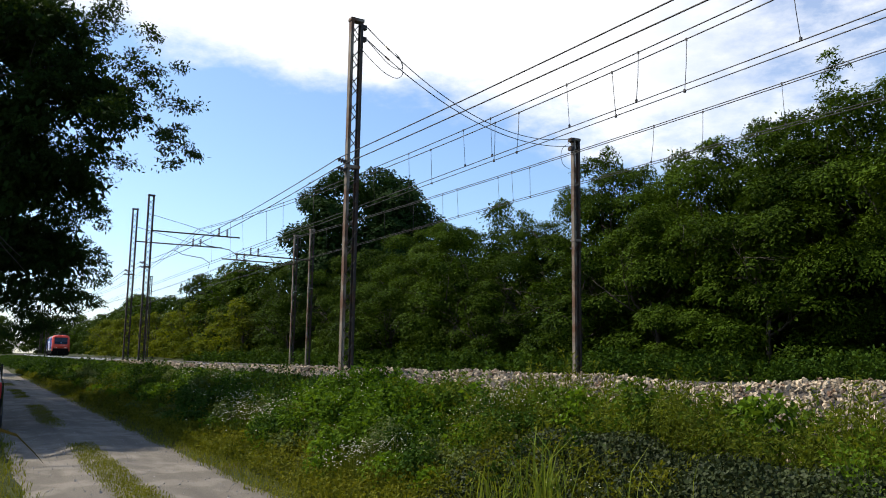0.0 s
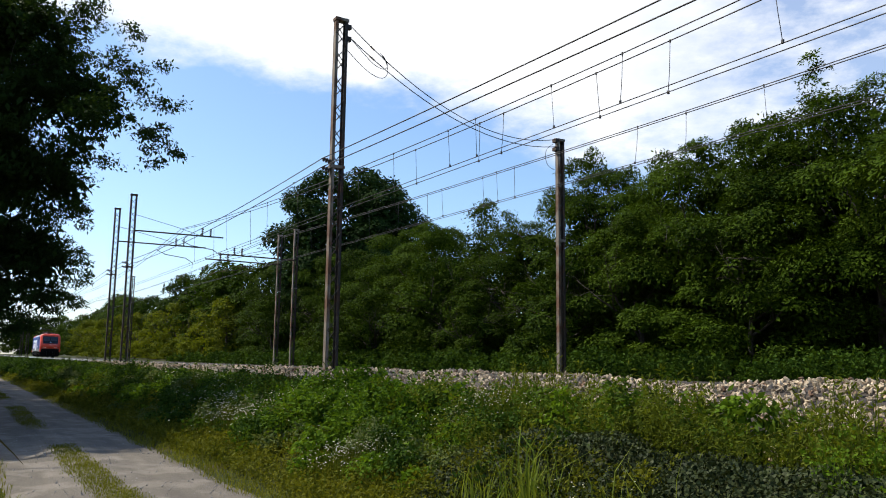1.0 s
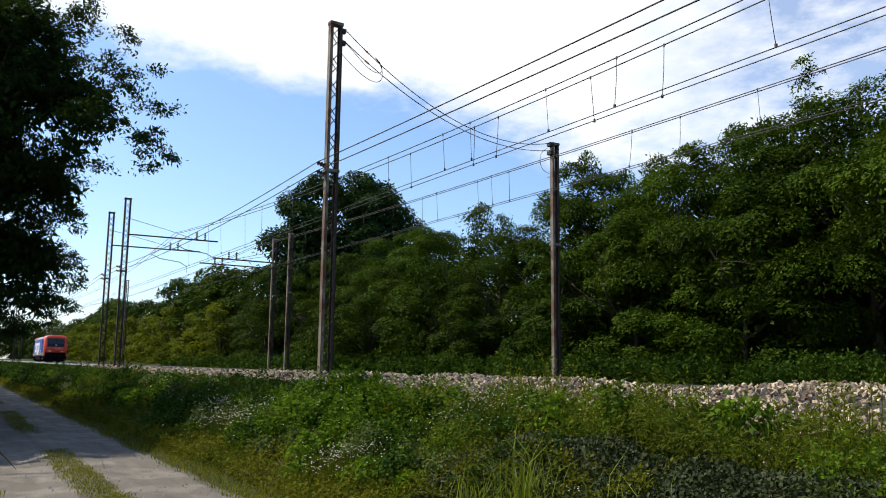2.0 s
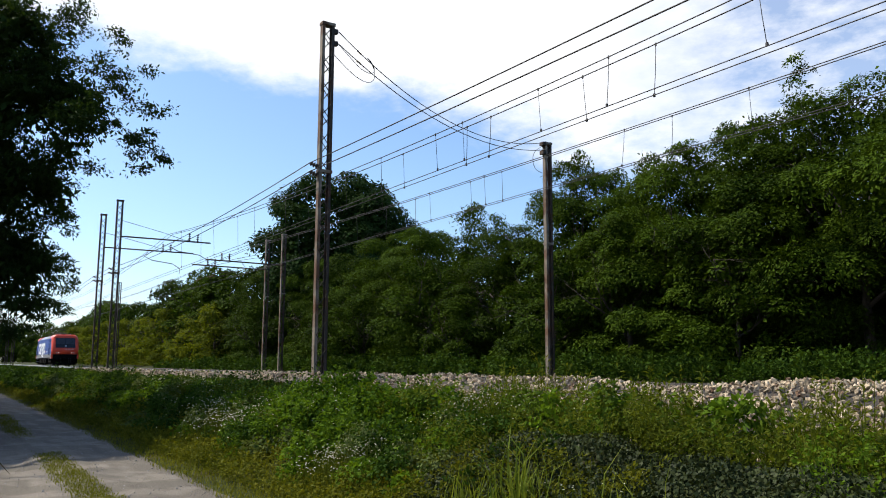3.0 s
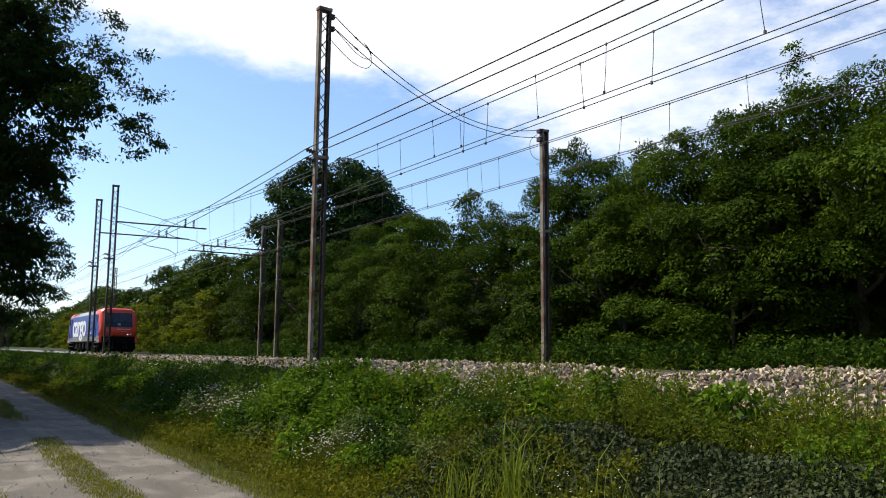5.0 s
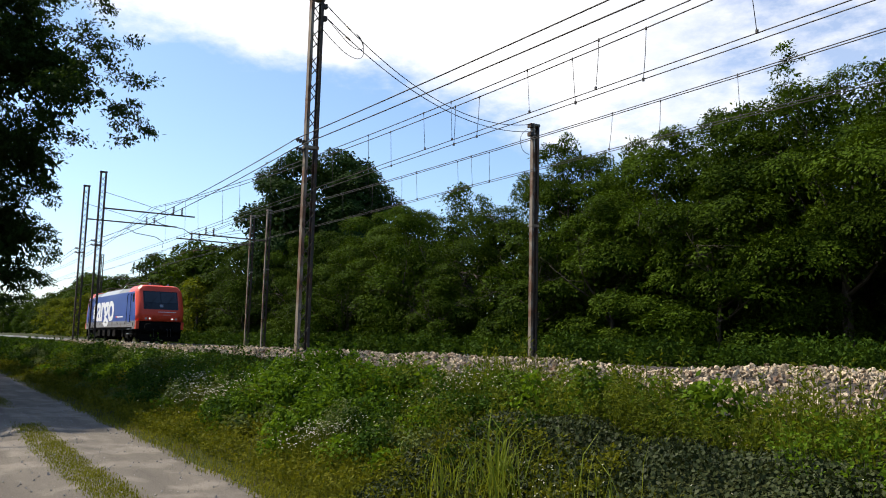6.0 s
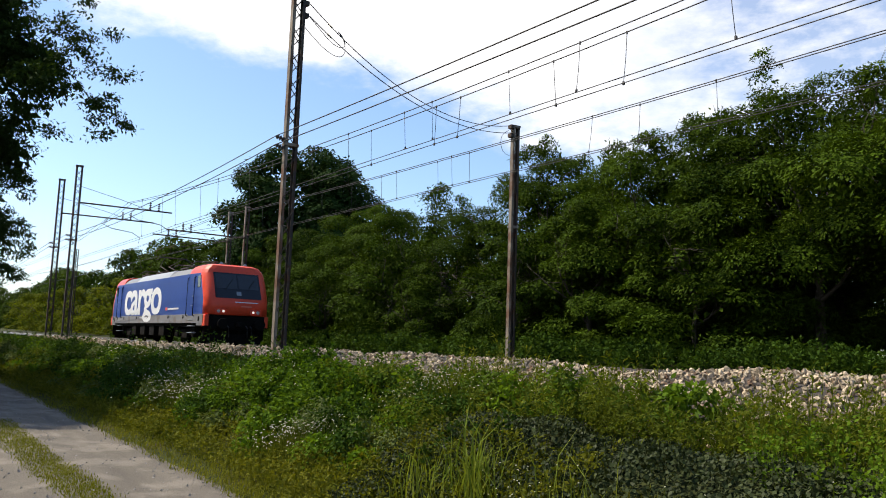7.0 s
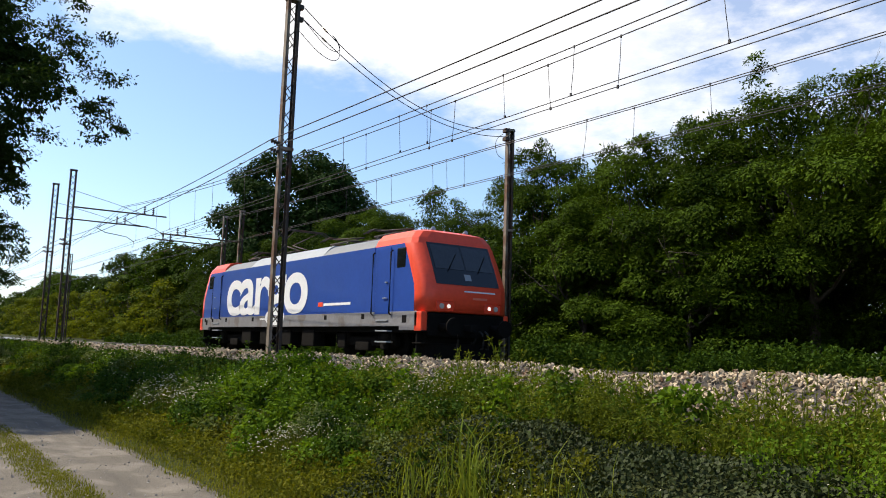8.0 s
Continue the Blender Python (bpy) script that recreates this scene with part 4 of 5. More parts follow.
def lettering(body, size, loc, parent, squeeze=1.0, name="lettering"):
    cu = bpy.data.curves.new(name, "FONT")
    cu.body, cu.size, cu.extrude, cu.offset = body, size, 0.004, 0.021 * size
    cu.space_character = 0.92
    tmp = bpy.data.objects.new(name, cu)
    scene.collection.objects.link(tmp)
    bpy.context.view_layer.update()
    me = bpy.data.meshes.new_from_object(tmp.evaluated_get(bpy.context.evaluated_depsgraph_get()))
    bpy.data.objects.remove(tmp)
    for v in me.vertices:
        v.co.y = v.co.y * 0.62 if v.co.y < 0 else v.co.y
    me.materials.clear()
    me.materials.append(M_WHITE)
    ob = new(name, me)
    ob.parent = parent
    ob.matrix_basis = Matrix.Translation(loc) @ Matrix.Rotation(math.pi / 2, 4, "X") @ Matrix.Diagonal((squeeze, 1, 1, 1))
    return ob


def slab(lo, hi, material, parent, name, bevel=0.01, label="", m=None):
    bm = bmesh.new()
    box(bm, lo, hi, bevel)
    if m:
        bmesh.ops.transform(bm, matrix=m, verts=bm.verts[:])
    return part(name, bm, material, parent, label)


def build_engine():
    e = empty("electric_locomotive")
    # main body between the cabs
    bm = bmesh.new()
    box(bm, (-LEN + 2.66, -1.49, 1.46), (-2.66, 1.49, 3.36), 0.0)
    body = part("body", bm, M_BLUE, e, "dark blue painted side walls")
    # roof: sloping shoulders in two greys and a flat top
    def roof_piece(x0, x1, material, z_top, name="roof_panel"):
        b = bmesh.new()
        prof = [(-1.485, 3.362), (-1.22, z_top - 0.09), (-1.05, z_top), (1.05, z_top), (1.22, z_top - 0.09), (1.485, 3.362)]
        va = [b.verts.new((x0, y, z)) for y, z in prof]
        vb = [b.verts.new((x1, y, z)) for y, z in prof]
        for i in range(len(prof)):
            j = (i + 1) % len(prof)
            b.faces.new((va[i], va[j], vb[j], vb[i]))
        b.faces.new(va)
        b.faces.new(vb[::-1])
        bmesh.ops.recalc_face_normals(b, faces=b.faces[:])
        part(name, b, material, e)
    roof_piece(-6.0, -2.68, M_ROOFGREY, 3.70)
    roof_piece(-12.1, -6.01, M_ROOFLIGHT, 3.74)
    roof_piece(-LEN + 2.68, -12.11, M_ROOFGREY, 3.70)
    # skirts
    for s in (-1, 1):
        y0, y1 = (s * 1.495, s * 1.40)
        slab((-LEN + 0.32, min(y0, y1), 1.06), (-0.32, max(y0, y1), 1.465), M_SKIRT, e, "skirt", 0.008, "dusty grey painted skirt")
    slab((-LEN + 0.5, -1.35, 0.9), (-0.5, 1.35, 1.44), M_BLACK, e, "underframe", 0.02)
    for rear in (False, True):
        m = end_matrix(rear)
        def add(name, b, material, label="", parent=None):
            bmesh.ops.transform(b, matrix=m, verts=b.verts[:])
            return part(name, b, material, parent or e, label)
        cab = add("cab", cab_bmesh(), [M_RED, M_BLUE], "orange-red cab end with blue sides")
        for s in (-1, 1):
            b = bmesh.new()
            y0, y1 = s * 1.495, s * 1.30
            box(b, (-0.46, min(y0, y1), 0.93), (-0.10, max(y0, y1), 1.458), 0.03)
            add("corner_skirt", b, M_RED, "", cab)
            b = bmesh.new()
            box(b, (-1.2, min(s * 1.492, s * 1.4), 0.95), (-0.42, max(s * 1.492, s * 1.4), 1.07), 0.01)
            add("lower_skirt", b, M_SKIRT, "", cab)
            # door with its two handrails
            b = bmesh.new()
            box(b, (-2.52, min(s * 1.46, s * 1.5), 1.40), (-1.76, max(s * 1.46, s * 1.5), 3.30), 0.012)
            door = add("door", b, M_BLUE, "", cab)
            for hx in (-2.62, -1.64):
                b = bmesh.new()
                tube(b, [(hx, s * 1.50, 3.2), (hx, s * 1.56, 3.15), (hx, s * 1.56, 1.42), (hx, s * 1.50, 1.38)], 0.024)
                add("handrail", b, M_BLACK, "", door)
            b = bmesh.new()
            rod(b, (-1.95, s * 1.53, 2.3), (-1.83, s * 1.53, 2.3), 0.02)
            rod(b, (-2.05, s * 1.53, 1.85), (-1.83, s * 1.53, 1.85), 0.015)
            add("door_handle", b, M_ROOFLIGHT, "pale metal handle", door)
            b = bmesh.new()
            box(b, (-1.42, min(s * 1.46, s * 1.494), 2.68), (-0.98, max(s * 1.46, s * 1.494), 3.24), 0.03)
            add("side_window", b, M_GLASS, "dark tinted side window", cab)
            for sx, z in ((-2.1, 1.22), (-2.1, 0.93), (-2.1, 0.62)):
                b = bmesh.new()
                box(b, (sx - 0.32, min(s * 1.30, s * 1.52), z - 0.02), (sx + 0.32, max(s * 1.30, s * 1.52), z + 0.02), 0.006)
                add("step", b, M_ROOFLIGHT, "worn bare metal footstep", cab)
            b = bmesh.new()
            box(b, (-1.05, min(s * 1.47, s * 1.5), 1.15), (-0.82, max(s * 1.47, s * 1.5), 1.36), 0.01)
            add("vent", b, M_BLACK, "", cab)
            # lamps
            for yy, mm, r in ((0.70, M_LAMP if not rear else M_LENS, 0.06), (0.93, M_LENS, 0.085)):
                b = bmesh.new()
                p = on_front(s * yy, 1.62)
                rod(b, p + Vector((-0.03, 0, 0)), p + Vector((0.03, 0, 0)), r, r * 0.85, n=16)
                add("headlamp", b, mm, "round headlamp, lit" if mm is M_LAMP else "round unlit lamp", cab)
            b = bmesh.new()
            p = on_front(s * 0.82, 1.62, 0.0)
            box(b, p + Vector((-0.02, -0.28, -0.13)), p + Vector((0.018, 0.28, 0.13)), 0.05)
            add("lamp_housing", b, M_RED, "", cab)
            # buffers
            b = bmesh.new()
            rod(b, (-0.05, s * 0.875, 1.06), (0.32, s * 0.875, 1.06), 0.11, n=14)
            rod(b, (0.30, s * 0.875, 1.06), (0.50, s * 0.875, 1.06), 0.09, n=14)
            rod(b, (0.50, s * 0.875, 1.06), (0.54, s * 0.875, 1.06), 0.24, 0.23, n=20)
            add("buffer", b, M_BLACK, "black steel buffer", e)
            b = bmesh.new()
            box(b, (-0.45, min(s * 1.1, s * 1.42), 0.35), (-0.40, max(s * 1.1, s * 1.42), 0.95), 0.01)
            box(b, (-0.55, min(s * 1.15, s * 1.48), 0.92), (-0.05, max(s * 1.15, s * 1.48), 0.95), 0.005)
            box(b, (-0.55, min(s * 1.15, s * 1.48), 0.60), (-0.10, max(s * 1.15, s * 1.48), 0.63), 0.005)
            add("corner_step", b, M_UNDER, "", e)
        b = bmesh.new()
        box(b, (-0.30, -1.30, 0.80), (-0.06, 1.30, 1.44), 0.03)
        box(b, (-0.42, -1.25, 0.18), (-0.22, 1.25, 0.62), 0.04)
        box(b, (-0.45, -1.1, 0.55), (-0.35, 1.1, 0.85))
        add("buffer_beam", b, M_BLACK, "sooty black buffer beam and rail guard", e)
        b = bmesh.new()
        box(b, (-0.06, -0.12, 0.95), (0.28, 0.12, 1.15), 0.03)
        tube(b, [(0.2, 0, 1.05), (0.34, 0, 0.95), (0.36, 0, 0.75), (0.26, 0, 0.62), (0.16, 0, 0.66)], 0.035)
        add("coupling_hook", b, M_UNDER, "", e)
        for hy in (-0.45, 0.42, 0.62):
            b = bmesh.new()
            tube(b, [(-0.05, hy, 0.98), (0.12, hy, 0.9), (0.16, hy, 0.7), (0.05, hy + 0.05, 0.5), (-0.1, hy + 0.1, 0.5)], 0.028)
            add("air_hose", b, M_RUBBER, "", e)
        # windscreen: a black surround and two panes
        add("windscreen_surround", front_patch(-1.08, 2.22, 1.08, 3.40, 0.012), M_GLASS, "glossy black panel round the windscreen", cab)
        for y0, y1 in ((-1.0, -0.03), (0.03, 1.0)):
            add("windscreen_pane", front_patch(y0, 2.66, y1, 3.34, 0.022), M_PANE, "dusty reflecting windscreen pane", cab)
            b = bmesh.new()
            p0, p1 = on_front((y0 + y1) / 2 - 0.1, 2.60, 0.04), on_front((y0 + y1) / 2 + 0.3, 3.1, 0.04)
            rod(b, p0, p1, 0.012, n=5)
            add("wiper", b, M_BLACK, "", cab)
        add("front_badge", front_patch(-0.09, 2.36, 0.13, 2.54, 0.02, 2, 2), M_ROOFLIGHT, "small pale badge", cab)
        add("front_lettering_bar", front_patch(-0.18, 2.035, 0.92, 2.075, 0.012, 6, 1), M_WHITE, "thin pale line of small lettering", cab)
        add("number_bar", front_patch(0.12, 1.84, 0.62, 1.90, 0.011, 4, 1), M_NUMBER, "faint reddish line of small lettering", cab)
        for y in (-0.6, 0.55):
            b = bmesh.new()
            rod(b, (-1.2, y, 3.75), (-0.95, y, 3.86), 0.05, 0.07, n=10)
            add("horn", b, M_ROOFLIGHT, "", cab)
    # side details
    for s in (-1, 1):
        for x in (-16.9, -16.0, -14.4, -11.6, -5.6, -3.2):
            slab((x - 0.09, min(s * 1.48, s * 1.502), 1.27), (x + 0.09, max(s * 1.48, s * 1.502), 1.42), M_BLACK, e, "skirt_socket", 0.01)
        slab((-6.17, min(s * 1.48, s * 1.496), 1.70), (-5.83, max(s * 1.48, s * 1.496), 1.84), M_RED, e, "side_badge", 0.004, "small red rectangular badge")
        slab((-5.78, min(s * 1.48, s * 1.496), 1.72), (-4.0, max(s * 1.48, s * 1.496), 1.80), M_WHITE, e, "small_lettering_bar", 0.003, "thin white line of small lettering")
        slab((-10.9, min(s * 1.48, s * 1.5), 1.32), (-9.4, max(s * 1.48, s * 1.5), 1.37), M_WHITE, e, "small_lettering_bar", 0.003, "thin white line of small lettering")
        for x in (-12.4, -10.6, -8.8, -7.0):
            slab((x - 0.5, min(s * 0.95, s * 1.38), 0.42), (x + 0.4, max(s * 0.95, s * 1.38), 1.0), M_UNDER if x != -8.8 else M_BLACK, e, "equipment_box", 0.04)
    word = lettering("cargo", 2.86, (-14.55, -1.497, 1.56), e, 1.0, "cargo_lettering")
    word["label"] = "large white lettering on the blue side"
    bpy.context.view_layer.update()
    w = word.dimensions.x
    word.matrix_basis = Matrix.Translation((-14.5, -1.497, 1.56)) @ Matrix.Rotation(math.pi / 2, 4, "X") @ Matrix.Diagonal((7.45 / w, 1, 1, 1))
    # bogies
    bogie(-LEN / 2 + 5.22, e)
    bogie(-LEN / 2 - 5.22, e)
    # roof gear: four current collectors, folded but for one, on insulators
    for x, way, up in ((-3.6, 1, 0.0), (-6.6, 1, 0.0), (-LEN + 6.6, -1, 0.35), (-LEN + 3.6, -1, 0.0)):
        b = bmesh.new()
        for sx in (-0.5, 0.5):
            for sy in (-0.55, 0.55):
                insulator(b, (x + sx, sy, 3.68), (x + sx, sy, 3.92), 3, 0.07)
        part("insulator_set", b, M_INSUL, e, "dark insulators under a current collector")
        b = bmesh.new()
        for sy in (-0.5, 0.5):
            rod(b, (x - 0.8, sy, 3.95), (x + 0.8, sy, 3.95), 0.03)
        rod(b, (x - 0.8, -0.5, 3.95), (x - 0.8, 0.5, 3.95), 0.03)
        rod(b, (x + 0.8, -0.5, 3.95), (x + 0.8, 0.5, 3.95), 0.03)
        collector = part("current_collector", b, M_DARKSTEEL, e, "dark tubular current collector on the roof")
        for sy in (-0.5, 0.5):
            b = bmesh.new()
            rod(b, (x - way * 0.8, sy * 0.6, 3.97), (x + way * 1.1, sy * 0.5, 4.05 + up), 0.025)
            part("lower_arm", b, M_DARKSTEEL, collector)
            b = bmesh.new()
            rod(b, (x + way * 1.1, sy * 0.5, 4.05 + up), (x - way * 0.6, sy * 1.0, 4.12 + up * 1.8), 0.02)
            part("upper_arm", b, M_DARKSTEEL, collector)
        for k in (-0.12, 0.12):
            xs = x - way * 0.6 + k
            b = bmesh.new()
            tube(b, [(xs, -0.95, 3.98 + up * 1.8), (xs, -0.7, 4.14 + up * 1.8), (xs, 0.7, 4.14 + up * 1.8), (xs, 0.95, 3.98 + up * 1.8)], 0.025)
            part("contact_strip", b, M_DARKSTEEL, collector)
    return tagged(e, "blue and orange-red electric freight locomotive with white lettering", "locomotive")


M_PANE = mat("dusty_windscreen", (0.028, 0.032, 0.036), 0.08, vary=0.25, scale=2, detail=14, bump=0)
M_NUMBER = mat("faded_red_lettering", (0.80, 0.20, 0.14), 0.5, vary=0.1, bump=0)
wheelsets = []
engine = build_engine()

# ---- plants on the bank ----


def scatter(rng, n, x0, x1, y0, y1, near=1.0):
    """Places, denser towards x1 (near the eye) as the distance shrinks."""
    u = rng.uniform(size=n)
    a, b = -x1 + near * 6.0, -x0 + near * 6.0
    x = -(a * (b / a) ** u) + near * 6.0
    return x, rng.uniform(y0, y1, n)


def patchy(x, y, k=1.0):
    return 0.5 + 0.25 * np.sin(1.9 * k * x + 1.3 * y * k) + 0.25 * np.sin(0.8 * k * x - 2.3 * k * y + 1.7)


def stuff(name, verts, material, label, category="plants"):
    return tagged(new(name, quads(name, verts, material)), label, category, "", "stuff")


def leafy_stems(rng, x, y, h, per, length, width, lean_up=0.5, bush=0.12):
    """Upright stems set with leaves: the leaves' and the stems' quads."""
    n = len(x)
    base = np.stack([x, y, ground_z(x, y) - 0.02], -1)
    tip = base + np.stack([rng.normal(0, 0.16, n) * h, rng.normal(0, 0.16, n) * h, h], -1)
    f = rng.uniform(0.12, 1.0, (n, per)) ** 0.75
    p = base[:, None] * (1 - f[..., None]) + tip[:, None] * f[..., None]
    d = rng.normal(size=(n, per, 3)) * np.array([1, 1, 0.25])
    d = unit(d)
    spread = bush * (1.15 - f[..., None]) * rng.uniform(0.1, 1, (n, per, 1)) * 2
    p = (p + d * spread).reshape(-1, 3)
    size = np.repeat(np.clip(0.75 + 0.02 * -x, 0.8, 1.8), per)
    lv = leaf_quads(rng, p, 1.0, 1.0, lean=d.reshape(-1, 3) * 1.2 + np.array([0, 0, lean_up]), droop=0.1)
    c = lv[:, :1]
    scale = np.stack([length * size] * 3, -1)[:, None]
    lv = c + (lv - c) * scale * np.array(1.0)
    # narrow the leaves to their width
    axis = lv[:, 2] - lv[:, 0]
    mid = lv[:, 0] + axis * 0.45
    for k in (1, 3):
        lv[:, k] = mid + (lv[:, k] - mid) * (width / length)
    st = np.empty((n, 4, 3))
    w = np.array([0.004, 0.003, 0])
    st[:, 0], st[:, 1], st[:, 2], st[:, 3] = base - w, base + w, tip + w * 0.3, tip - w * 0.3
    return lv, st, tip


def bank_plants():
    rng = np.random.default_rng(21)
    # dark leafy weeds over the whole bank
    x, y = scatter(rng, 1700, -60, -5.0, 3.75, 6.05)
    k = (x < -6.5) | (rng.uniform(size=len(x)) < 0.5)
    x, y = x[k], y[k]
    tall = np.where(x < -11, 0.58, 0.42) * np.clip(1.15 - 0.35 * np.clip(y - 5.2, 0, 1), 0.5, 1.2)
    edge = np.clip((y - 3.55) / 0.7, 0.3, 1)
    h = tall * edge * (0.25 + 1.15 * patchy(x, y, 1.5)) * (0.7 + 0.6 * patchy(x, y, 0.6)) * rng.uniform(0.7, 1.2, len(x))
    h = np.where((x > -11) & (y > 5.45), h * 0.5, h) * np.clip((60 + x) / 22, 0.15, 1)
    roof = np.where(x < -11, 0.13, 0.04) + rng.normal(0, 0.05, len(x))
    h = np.clip(np.where(y > 4.9, np.minimum(h, roof - ground_z(x, y)), h), 0.08, 2)
    lv, st, _ = leafy_stems(rng, x, y, h, 32, 0.050, 0.42 * 0.050)
    stuff("weeds", np.concatenate([lv, st]), M_DARKWEED, "dense dark green nettles and leafy weeds on the bank")
    # rounded mounds of differing plants
    heaps = {0: [], 1: [], 2: [], 3: []}
    mx, my = scatter(rng, 330, -46, -0.5, 3.7, 5.75)
    for cx, cy in zip(mx, my):
        if cx > -6.4 and (cy < 4.75 or rng.uniform() < 0.4):
            continue
        kind = rng.choice(4, p=(0.36, 0.28, 0.16, 0.20)) if cx < -6.5 else 2
        r = rng.uniform(0.16, 0.42) * (1.0 if cx < -9 else 0.8)
        g = float(ground_z(np.array(cx), np.array(cy)))
        top = rng.uniform(0.22, 0.75) * (0.5 if cy > 5.2 and cx > -11 else 1.0) * min(1.0, 0.45 + (cy - 3.6))
        if cy > 4.9:
            top = min(top, (0.2 if cx < -11 else 0.06) - g)
        top = max(top, 0.1)
        lobes = [(cx, cy, g + top * 0.4, r * 1.15, r * 0.95, top * 0.5)]
        for _ in range(5):
            a, q, f = rng.uniform(0, 6.28), r * rng.uniform(0.3, 1.0), rng.uniform(0.3, 0.5)
            lobes.append((cx + q * math.cos(a), cy + q * math.sin(a), g + top * (1.0 - 0.55 * q / r) * rng.uniform(0.6, 1.0), r * f, r * f, min(r, top) * f * 0.8))
        length = (rng.uniform(0.045, 0.075) if cx < -9 else rng.uniform(0.035, 0.055)) * min(1.7, 0.9 + 0.015 * -cx)
        width = length * (0.34, 0.36, 0.13, 0.26)[kind]
        heaps[kind].append(sprays(rng, lobes, 420 * (0.055 / length) ** 1.5, 10, 0.085, length, width, -0.3, (0.5, 0.6, -0.8, 0.2)[kind], 0.65))
    stuff("nettle_mounds", np.concatenate(heaps[0]), M_DARKWEED, "rounded mounds of dark green nettles on the bank")
    stuff("bramble_mounds", np.concatenate(heaps[1]), M_BRAMBLE, "mounds of bright green bramble on the bank")
    stuff("slender_mounds", np.concatenate(heaps[2]), M_SLENDER, "mounds of narrow-leaved yellowish weeds on the bank")
    stuff("grey_mounds", np.concatenate(heaps[3]), M_GREYWEED, "mounds of grey-green leafy weeds on the bank")
    # coarser weeds where the bank runs off into the distance
    x, y = rng.uniform(-150, -38, 2300), rng.uniform(3.5, 6.4, 2300)
    h = np.clip(rng.uniform(0.25, 0.6, 2300), 0.1, np.maximum(0.12, 0.12 - ground_z(x, y)))
    lv, st, _ = leafy_stems(rng, x, y, h, 22, 0.085, 0.034, 0.5, 0.2)
    stuff("distant_weeds", np.concatenate([lv, st]), M_DARKWEED, "dark weeds on the shaded far end of the bank")
    # a bright leafy thicket
    cx, cy = rng.normal(-10.4, 0.9, 420), rng.normal(4.75, 0.4, 420)
    lv, st, _ = leafy_stems(rng, cx, cy, 0.5 * rng.uniform(0.7, 1.3, 420), 60, 0.052, 0.023)
    stuff("bramble_thicket", np.concatenate([lv, st]), M_BRAMBLE, "bright green leafy thicket on the bank")
    # slender yellowish weeds before the broken stone
    x, y = scatter(rng, 720, -9.5, 0.0, 4.75, 5.75)
    h = 0.40 * (0.35 + 0.9 * patchy(x, y, 1.7)) * rng.uniform(0.6, 1.4, len(x))
    lv, st, _ = leafy_stems(rng, x, y, h, 24, 0.055, 0.011, lean_up=0.9, bush=0.07)
    stuff("slender_weeds", np.concatenate([lv, st]), M_SLENDER, "slender yellow-green weeds with narrow leaves")
    x, y = np.array([-5.9, -5.2, -4.75, -3.9, -3.5, -6.6, -7.6]), np.array([5.5, 5.6, 5.5, 5.6, 5.45, 5.7, 5.75])
    x, y = np.repeat(x, 7) + rng.normal(0, 0.09, 49), np.repeat(y, 7) + rng.normal(0, 0.09, 49)
    lv, st, _ = leafy_stems(rng, x, y, rng.uniform(0.4, 0.75, 49), 34, 0.07, 0.012, lean_up=0.9, bush=0.08)
    stuff("tall_weeds", np.concatenate([lv, st]), M_SLENDER, "tall upright weeds against the broken stone")
    # a thick fringe of mixed weeds that hides the foot of the broken stone
    fringe = {0: [], 1: [], 2: []}
    for cx in np.concatenate([rng.uniform(-11.5, -5.0, 75), rng.uniform(-5.0, -1.5, 22)]):
        cy = rng.uniform(5.0, 5.75)
        g = float(ground_z(np.array(cx), np.array(cy)))
        top = max(0.12, float(np.interp(cx, (-11, -8.75, -7, -5.7, -4.7, -3.9, -3.3, -2), (0.06, 0.05, 0.08, 0.12, 0.14, 0.10, -0.06, -0.1))) - g + rng.normal(0, 0.06))
        r = rng.uniform(0.12, 0.26)
        lobes = [(cx + rng.normal(0, 0.5 * r), cy + rng.normal(0, 0.4 * r), g + top * f, r * k, r * k, 0.09 + 0.1 * k) for f, k in ((0.3, 1.1), (0.6, 0.8), (0.8, 0.6), (0.95, 0.4))]
        kind = rng.choice(3, p=(0.4, 0.25, 0.35))
        length = rng.uniform(0.045, 0.08)
        fringe[kind].append(sprays(rng, lobes, 190, 9, 0.08, length, length * (0.14, 0.34, 0.22)[kind], -0.3, (-0.9, 0.4, -0.3)[kind], 0.6))
    stuff("fringe_weeds", np.concatenate(fringe[0]), M_SLENDER, "narrow-leaved olive weeds before the broken stone")
    stuff("fringe_bramble", np.concatenate(fringe[1]), M_BRAMBLE, "low green bramble before the broken stone")
    stuff("fringe_nettles", np.concatenate(fringe[2]), M_WEED, "green nettles before the broken stone")
    # broad bright leaves low at one end
    x, y = rng.normal(-1.9, 0.6, 150), rng.uniform(4.4, 5.5, 150)
    lv, st, _ = leafy_stems(rng, x, y, 0.33 * rng.uniform(0.6, 1.3, 150), 40, 0.042, 0.014)
    stuff("broad_weeds", np.concatenate([lv, st]), M_BRAMBLE, "broad-leaved yellow-green weeds on the bank")
    # ivy carpet
    n = 46000
    x, y = rng.uniform(-7.4, 0.0, n), rng.uniform(3.25, 5.0, n)
    k = (x > -6.4 + 1.2 * (patchy(x, y, 2) - 0.5)) & (y < 4.85 + 0.3 * (patchy(x, y, 3) - 0.5))
    x, y = x[k], y[k]
    z = ground_z(x, y) + rng.uniform(0.0, 0.10, len(x)) + 0.10 * patchy(x, y, 3.5)
    face = np.array([0.0, -0.55, 0.75]) + 0 * np.stack([x, y, z], -1)
